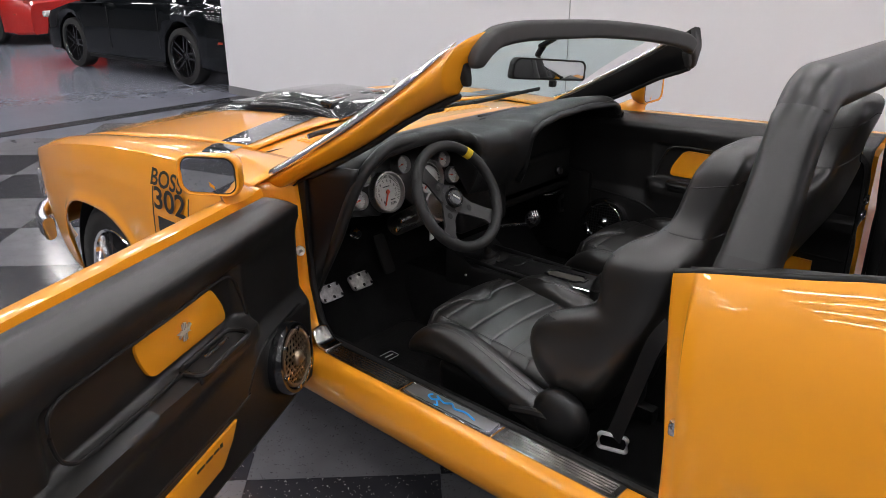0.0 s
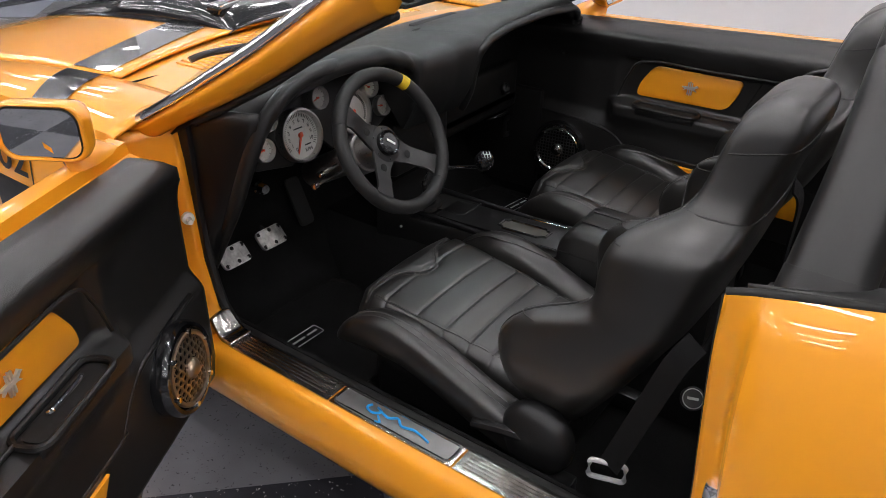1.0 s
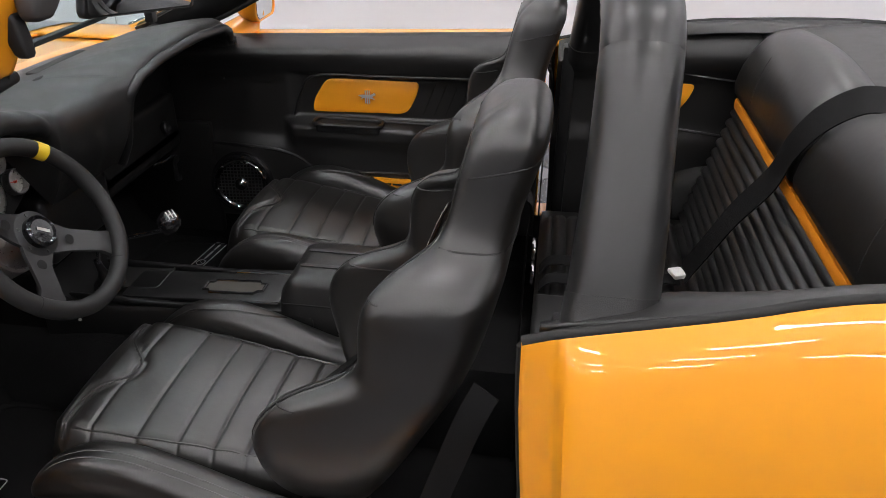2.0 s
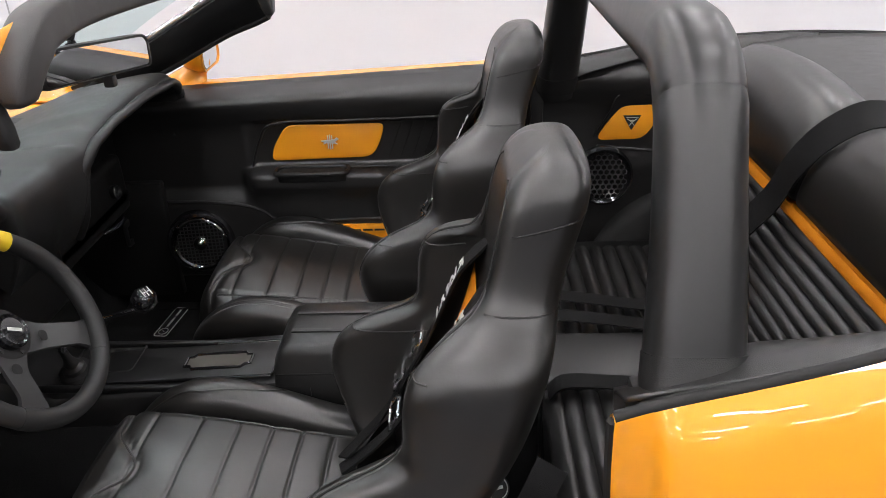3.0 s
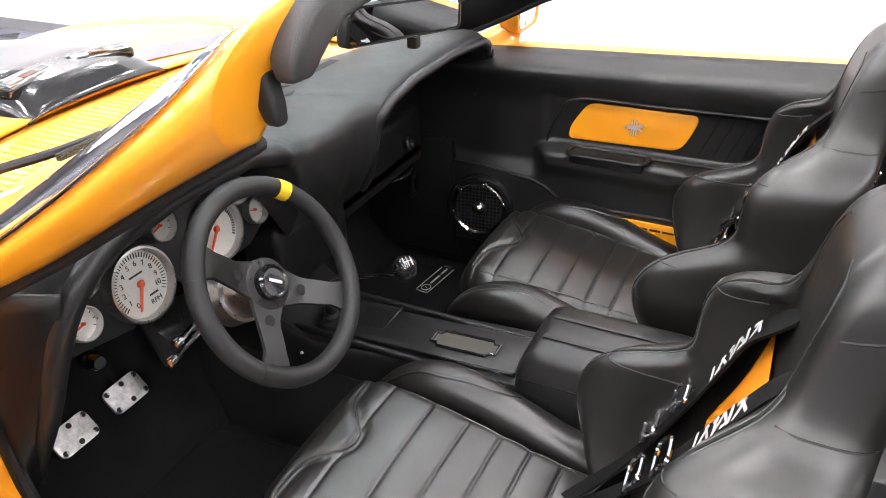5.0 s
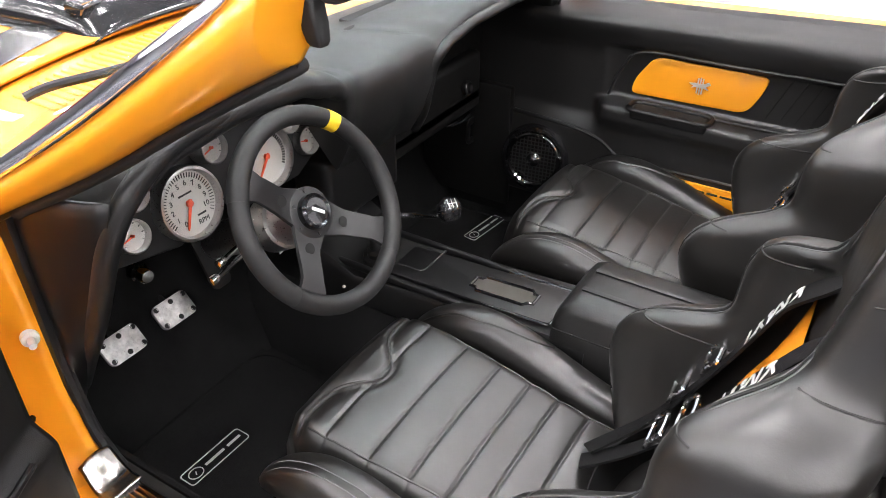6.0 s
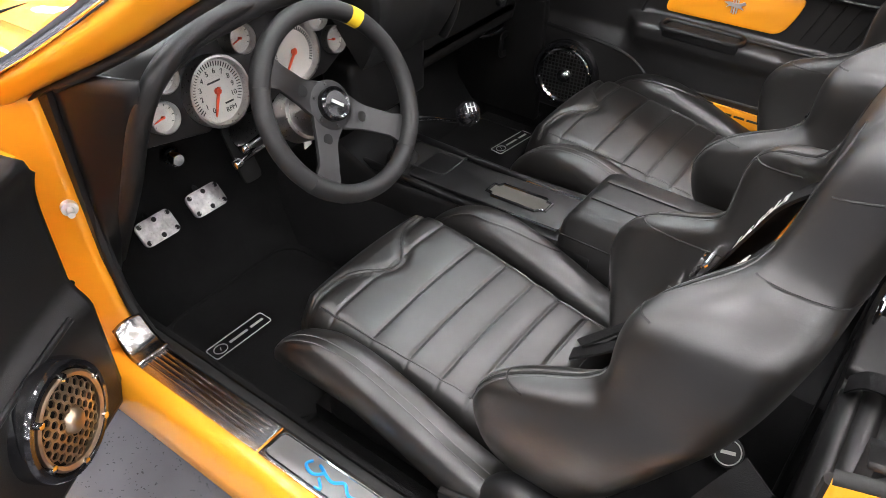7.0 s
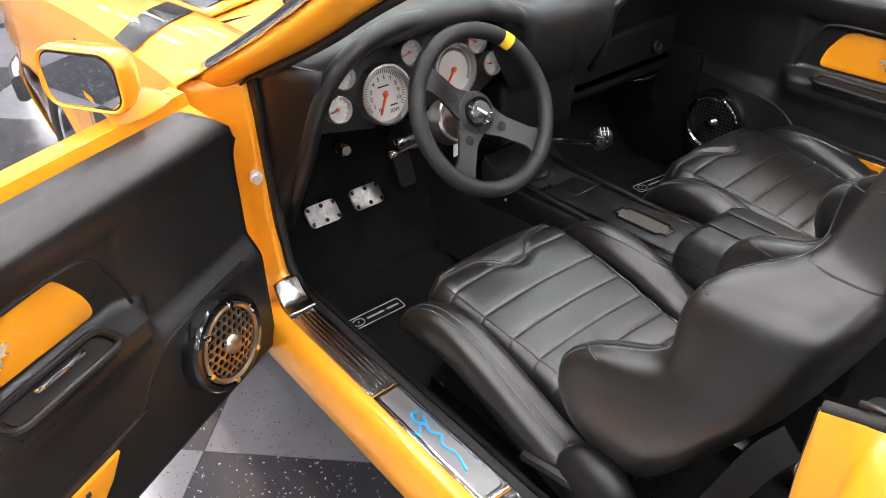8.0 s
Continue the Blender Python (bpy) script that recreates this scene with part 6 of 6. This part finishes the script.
def ribbon(points, width, across, thick=0.003, per=8):
    """A flat strap along points; across is the direction of its width."""
    path = smooth_path(points, per)
    rings = []
    for i, p in enumerate(path):
        ahead = (path[min(i + 1, len(path) - 1)] - path[max(i - 1, 0)]).normalized()
        a = Vector(across)
        a = (a - ahead * a.dot(ahead)).normalized()
        n = ahead.cross(a)
        rings.append([p + a * width / 2 + n * thick / 2, p - a * width / 2 + n * thick / 2, p - a * width / 2 - n * thick / 2, p + a * width / 2 - n * thick / 2])
    return loft(rings)


def harness(cy, dx, dz):
    h = root("seat_harness", 0.1, cy, 0.52 + dz, "black webbing harness with white print and chrome hooks", "harness", "harnesses")
    for s in (1, -1):
        run = ((-0.165, 0.07, 0.975), (-0.105, 0.072, 0.994), (-0.066, 0.066, 0.965), (-0.030, 0.046 if s > 0 else 0.122, 0.895), (0.0, 0.018 if s > 0 else 0.138, 0.82), (0.034, -0.012 if s > 0 else 0.148, 0.735),
               (0.078, -0.045 if s > 0 else 0.15, 0.645), (0.125, -0.05 if s > 0 else 0.12, 0.582), (0.19, -0.02 if s > 0 else 0.05, 0.546))
        pts = [Vector((dx + a + 0.006, cy + s * o, h2 + dz)) for a, o, h2 in run]
        part("strap", ribbon(pts, 0.048, (0, 1, 0.25), 0.004), WEB, h, "black shoulder strap")
        zz = bmesh.new()
        path = smooth_path(pts, 8)
        for k in range(9):
            i = 22 + int(k * 1.5)
            a, b = path[i], path[i + 1]
            d = (b - a).normalized()
            n = d.cross(Vector((0, 1, 0)))
            n = n if n.x > 0 else -n
            m = Matrix.Translation((a + b) / 2 + n * 0.0032) @ facing(n, d)
            box(0, 0, 0, 0.034, 0.0055, 0.0012, m=m @ pose(0, 0, 0, 0, 0, (38, -32, 8)[k % 3]), bm=zz)
            if k % 2:
                box(0, 0, 0, 0.006, 0.013, 0.0012, m=m @ pose(0.012 if k % 4 == 1 else -0.01, 0.003, 0), bm=zz)
        part("print_bar", zz, PALE, h, "pale printed bars on the strap", smooth=False)
        for t in (40, 47):
            p = path[min(t, len(path) - 2)]
            part("chrome_hook", tube([p + Vector((0.008, 0.024, 0.016)), p + Vector((0.010, -0.024, 0.016)), p + Vector((0.022, -0.027, 0.0)), p + Vector((0.026, -0.024, -0.018)), p + Vector((0.024, 0.024, -0.018)), p + Vector((0.020, 0.027, 0.0))], 0.0042, 8, 4, True), CHROME, h, "chrome adjuster")
    back_run = [Vector((dx + a, cy + o, hz + dz)) for a, o, hz in ((-0.165, -0.07, 0.972), (-0.178, -0.10, 0.93), (-0.172, -0.15, 0.82), (-0.17, -0.155, 0.64), (-0.17, -0.155, 0.46), (-0.17, -0.155, 0.30))]
    part("strap", ribbon(back_run, 0.036, (0, 1, 0), 0.004), WEB, h, "black strap behind the seat")
    for hz in (0.82, 0.77):
        part("chrome_hook", sweep([Vector((dx - 0.186, cy - 0.152 + y, hz + dz + z)) for y, z in rounded(0.046, 0.024, 0.007)], disc_outline(0.0035, 6), up=(1, 0, 0), closed=True), CHROME, h, "chrome strap adjuster")
    part("lap_belt", ribbon([(0.06 + dx, cy - 0.20, 0.52 + dz), (0.12 + dx, cy - 0.12, 0.535 + dz), (0.15 + dx, cy, 0.545 + dz), (0.12 + dx, cy + 0.12, 0.535 + dz), (0.06 + dx, cy + 0.20, 0.52 + dz)], 0.05, (0.6, 0, 0.8)), WEB, h, "black lap belt")


harness(0.385, 0.0, 0.0)
harness(-0.39, -0.015, -0.0005)

# shoulder belts over the rear bench and by the sill
rb = root("rear_seat_belt", -0.5, 0.0, 0.53, "black rear seat belt lying over the bench", "seat belt", "rear belts")
part("webbing", ribbon([(-0.80, 0.09, 1.085), (-0.74, 0.075, 1.082), (-0.69, 0.045, 1.035), (-0.664, 0.0, 0.96), (-0.655, -0.05, 0.87), (-0.615, -0.11, 0.76), (-0.585, -0.165, 0.65), (-0.55, -0.205, 0.545)], 0.068, (0, 0.9, -0.4)), WEB, rb, "black webbing")
for ya, yb in ((-0.235, -0.19), (-0.145, -0.105), (0.107, 0.125)):
    part("webbing", ribbon([(-0.20, ya, 0.505), (-0.235, ya, 0.536), (-0.34, (ya + yb) / 2, 0.538), (-0.45, yb, 0.534), (-0.54, yb, 0.532)], 0.046, (0, 1, 0)), WEB, rb, "black lap webbing")
part("buckle", box(-0.535, -0.20, 0.545, 0.034, 0.042, 0.012, 0.004, m=pose(0, 0, 0, 0, 0, 20)), WHITE, rb, "white belt tag")
fb = root("front_seat_belt", -0.05, 0.64, 0.27, "black front seat belt with a chrome buckle tongue", "seat belt")
part("webbing", ribbon([(-0.140, 0.640, 0.815), (-0.118, 0.655, 0.77), (-0.088, 0.650, 0.67), (-0.056, 0.642, 0.56), (-0.034, 0.636, 0.485)], 0.042, (0.95, -0.3, 0)), WEB, fb, "black webbing")
part("tongue", sweep([Vector((-0.030, 0.632, 0.466)) + Matrix.Rotation(0.3, 3, "Z") @ Vector((x, 0, y)) for x, y in rounded(0.066, 0.040, 0.007)], disc_outline(0.0052, 8), closed=True), BRIGHT, fb, "chrome belt tongue")
part("reel", box(-0.06, 0.64, 0.30, 0.09, 0.06, 0.08, 0.012), PLASTIC, fb, "black belt reel")
tag_m = Matrix.Translation((-0.082, 0.312, 0.445)) @ facing((-0.25, 0.72, 0.65))
tag = part("round_tag", lathe([(0.026, -0.006), (0.026, 0.004), (0.024, 0.006), (0, 0.006)], (-0.082, 0.312, 0.445), (-0.25, 0.72, 0.65), 28), PLASTIC, fb, "round black tag with a pale ring")
part("tag_ring", sweep([tag_m @ Vector((0.021 * math.cos(2 * math.pi * k / 28), 0.021 * math.sin(2 * math.pi * k / 28), 0.0065)) for k in range(28)], disc_outline(0.0011, 6), up=(-0.25, 0.72, 0.65), closed=True), PALE, tag)
part("print_bar", box(0, 0, 0, 0.024, 0.006, 0.001, m=tag_m @ pose(0, 0, 0.0068)), PALE, tag, smooth=False)

# floor mats
def floor_mat(cy):
    mo = root("floor_mat", 0.84, cy, 0.266, "black carpet floor mat with a small outlined badge", "mat", "floor mats")
    part("mat", box(0.84, cy, 0.271, 0.44, 0.40, 0.010, 0.004, m=None), CARPET, mo)
    part("mat_edging", sweep([Vector((0.84 + x, cy + y, 0.2765)) for x, y in rounded(0.435, 0.395, 0.06, 6)], disc_outline(0.0045, 8, 0.003), closed=True), CARPET, mo, "black bound edge")
    bx, by = (0.905, cy + 0.10) if cy > 0 else (0.866, cy - 0.125)
    m = pose(bx, by, 0.2765, 0, 0, -91 if cy > 0 else -97)
    part("badge_outline", sweep([m @ Vector((x, y, 0.001)) for x, y in rounded(0.155, 0.040, 0.007)], disc_outline(0.0013, 6), closed=True), PALE, mo, "pale badge outline")
    part("badge_ring", sweep([m @ Vector((-0.052 + 0.016 * math.cos(a), 0.013 * math.sin(a), 0.001)) for a in span(0, 2 * math.pi * 15 / 16, 15)], disc_outline(0.0012, 6), closed=True), PALE, mo)
    bb = box(0, 0, 0, 0.05, 0.006, 0.001, m=m @ pose(-0.002, 0, 0.001))
    box(0, 0, 0, 0.035, 0.006, 0.001, m=m @ pose(0.05, 0, 0.001), bm=bb)
    box(0, 0, 0, 0.008, 0.002, 0.001, m=m @ pose(-0.052, 0, 0.001, 0, 0, 60), bm=bb)
    part("print_bar", bb, PALE, mo, smooth=False)


floor_mat(0.42)
floor_mat(-0.42)


# ---- cars in the background ----
def plain_car(name, paint, label, length, width, height, wheelbase, m):
    c = root(name, 0, 0, 0, label, "car", "parked cars")
    hw, L = width / 2, length
    def belt(x):
        return lerp(x, ((-0.5 * L, 0.72), (-0.46 * L, 0.93), (-0.3 * L, 0.98), (0.1 * L, 0.94), (0.3 * L, 0.90), (0.46 * L, 0.74), (0.5 * L, 0.62)))
    def body_ring(x):
        t = abs(x) / (0.5 * L)
        w = hw * (1 - 0.16 * step(0.82, 1, t))
        zt = belt(x)
        zl = max(0.2, max(0.345 + math.sqrt(max(0, 0.385**2 - (x - a) ** 2)) if abs(x - a) < 0.385 else 0 for a in (-wheelbase / 2, wheelbase / 2)))
        half = [(0.55 * w, zl), (0.93 * w, zl), (0.985 * w, zl + 0.04), (1.0 * w, 0.5 * zl + 0.5 * zt), (0.985 * w, zt - 0.12), (0.93 * w, zt - 0.02), (0.8 * w, zt + 0.005), (0.4 * w, zt + 0.02)]
        return [Vector((x, y, z)) for y, z in half] + [Vector((x, -y, z)) for y, z in reversed(half)]
    xs = sorted(set(span(-0.5 * L, 0.5 * L, 40) + span(-wheelbase / 2 - 0.39, -wheelbase / 2 + 0.39, 16) + span(wheelbase / 2 - 0.39, wheelbase / 2 + 0.39, 16)))
    part("body", loft([body_ring(x) for x in xs]), paint, c, "", 40)
    def cab(x):
        zt = lerp(x, ((-0.38 * L, 0.98), (-0.2 * L, height - 0.03), (-0.02 * L, height), (0.08 * L, height - 0.04), (0.22 * L, 0.94)))
        return [Vector((x, y, z)) for y, z in ((0.85 * hw, 0.92), (0.62 * hw, zt - 0.02), (0.5 * hw, zt), (-0.5 * hw, zt), (-0.62 * hw, zt - 0.02), (-0.85 * hw, 0.92))]
    part("cabin", loft([cab(x) for x in span(-0.38 * L, 0.22 * L, 24)]), DARK_GLASS, c, "dark tinted glasshouse")
    part("roof", loft([[p + Vector((0, 0, 0.012)) for p in cab(x)[1:5]] for x in span(-0.2 * L, 0.06 * L, 10)]), paint, c)
    for s in (1, -1):
        part("sill_skirt", box(0, s * hw * 0.96, 0.21, wheelbase - 0.85, 0.06, 0.05, 0.015), PLASTIC, c)
        part("door_line", box(0.06 * L, s * hw * 0.998, 0.62, 0.006, 0.006, 0.55), INK, c)
        part("door_line", box(-0.19 * L, s * hw * 0.998, 0.66, 0.006, 0.006, 0.5), INK, c)
        part("mirror", box(0.12 * L, s * (hw + 0.07), 1.0, 0.12, 0.2, 0.13, 0.04, 3), paint, c)
        part("tail_lamp", box(-0.485 * L, s * hw * 0.72, 0.80, 0.05, 0.30, 0.12, 0.02), TUNGSTEN, c, "red tail lamp")
        part("headlamp", box(0.47 * L, s * hw * 0.78, 0.70, 0.10, 0.28, 0.09, 0.03), WHITE, c, "pale headlamp")
        part("side_mark", box(-0.44 * L, s * hw * 0.955, 0.55, 0.12, 0.012, 0.025, 0.004), TUNGSTEN, c, "small red marker")
        for a in (-wheelbase / 2, wheelbase / 2):
            cc, n = Vector((a, s * (hw - 0.13), 0.345)), Vector((0, s, 0))
            w = part("wheel", lathe([(0.2, -0.11), (0.32, -0.11), (0.343, -0.08), (0.345, 0.06), (0.338, 0.10), (0.27, 0.115), (0.26, 0.10)], cc, n, 40), TYRE, c, "black tyre and rim")
            part("rim", lathe([(0.262, 0.10), (0.25, 0.112), (0.24, 0.09), (0.235, 0.02), (0.06, 0.03), (0.05, 0.06), (0, 0.06)], cc, n, 40), GLOSS_BLACK, w, "gloss black rim")
            for k in range(5):
                mm = Matrix.Translation(cc) @ facing(n) @ pose(0, 0, 0, 0, 0, 72 * k)
                for o in (-0.02, 0.03):
                    part("rim_spoke", loft([[mm @ Vector((r, u + o * (1 + r * 3), h)) for u, h in ((-0.012, 0.02), (0.012, 0.02), (0.009, hh), (-0.009, hh))] for r, hh in ((0.05, 0.075), (0.15, 0.085), (0.245, 0.095))]), GLOSS_BLACK, w)
    c.matrix_basis = m
    return c


plain_car("parked_coupe", surface("black_car_paint", (0.004, 0.005, 0.006), 0.08, rough_vary=0.02), "black modern coupe parked beyond the partition", 4.78, 1.88, 1.38, 2.72, pose(9.6, -3.78, 0, 0, 0, 4))
plain_car("parked_suv", RED_PAINT, "red car parked far across the showroom", 4.6, 1.86, 1.6, 2.7, pose(16.5, -3.35, 0, 0, 0, 20))
plain_car("parked_sedan", surface("dark_car_paint", (0.01, 0.01, 0.012), 0.25, coat=1), "dark car parked far across the showroom", 4.6, 1.86, 1.45, 2.7, pose(20.5, -6.2, 0, 0, 0, 15))

# ---- checkered floor tiles ----
TILE = 0.61
border = part("floor_border", box(6.86, 4, -0.0005, 0.20, 14, 0.006, 0.001), TILE_DARK, None, smooth=False, kind="structure")
tagged(border, "dark speckled tile border of the checkered floor", "floor border")
def tile_mesh(mat, name):
    bm = box(0, 0, 0, TILE - 0.0012, TILE - 0.0012, 0.004, 0.0006, 1)
    me = bpy.data.meshes.new(name)
    bm.to_mesh(me)
    bm.free()
    me.materials.append(mat)
    return me
meshes = (tile_mesh(TILE_DARK, "tile_dark"), tile_mesh(TILE_LIGHT, "tile_light"))
O = Vector((1.03, 0.98))
eu, ev = Vector((1, 1)) / math.sqrt(2), Vector((1, -1)) / math.sqrt(2)
count = 0
for i in range(-14, 14):
    for j in range(-14, 14):
        p = O + eu * TILE * (i + 0.5) + ev * TILE * (j + 0.5)
        if -2.6 < p.x < 6.5 and -2.5 < p.y < 6.6 and count < 300:
            ob = new("floor_tile", meshes[(i + j) % 2])
            ob.parent = ground
            ob.matrix_basis = Matrix.Translation((p.x, p.y, -0.002)) @ pose(0, 0, 0, 0, 0, 45)
            count += 1
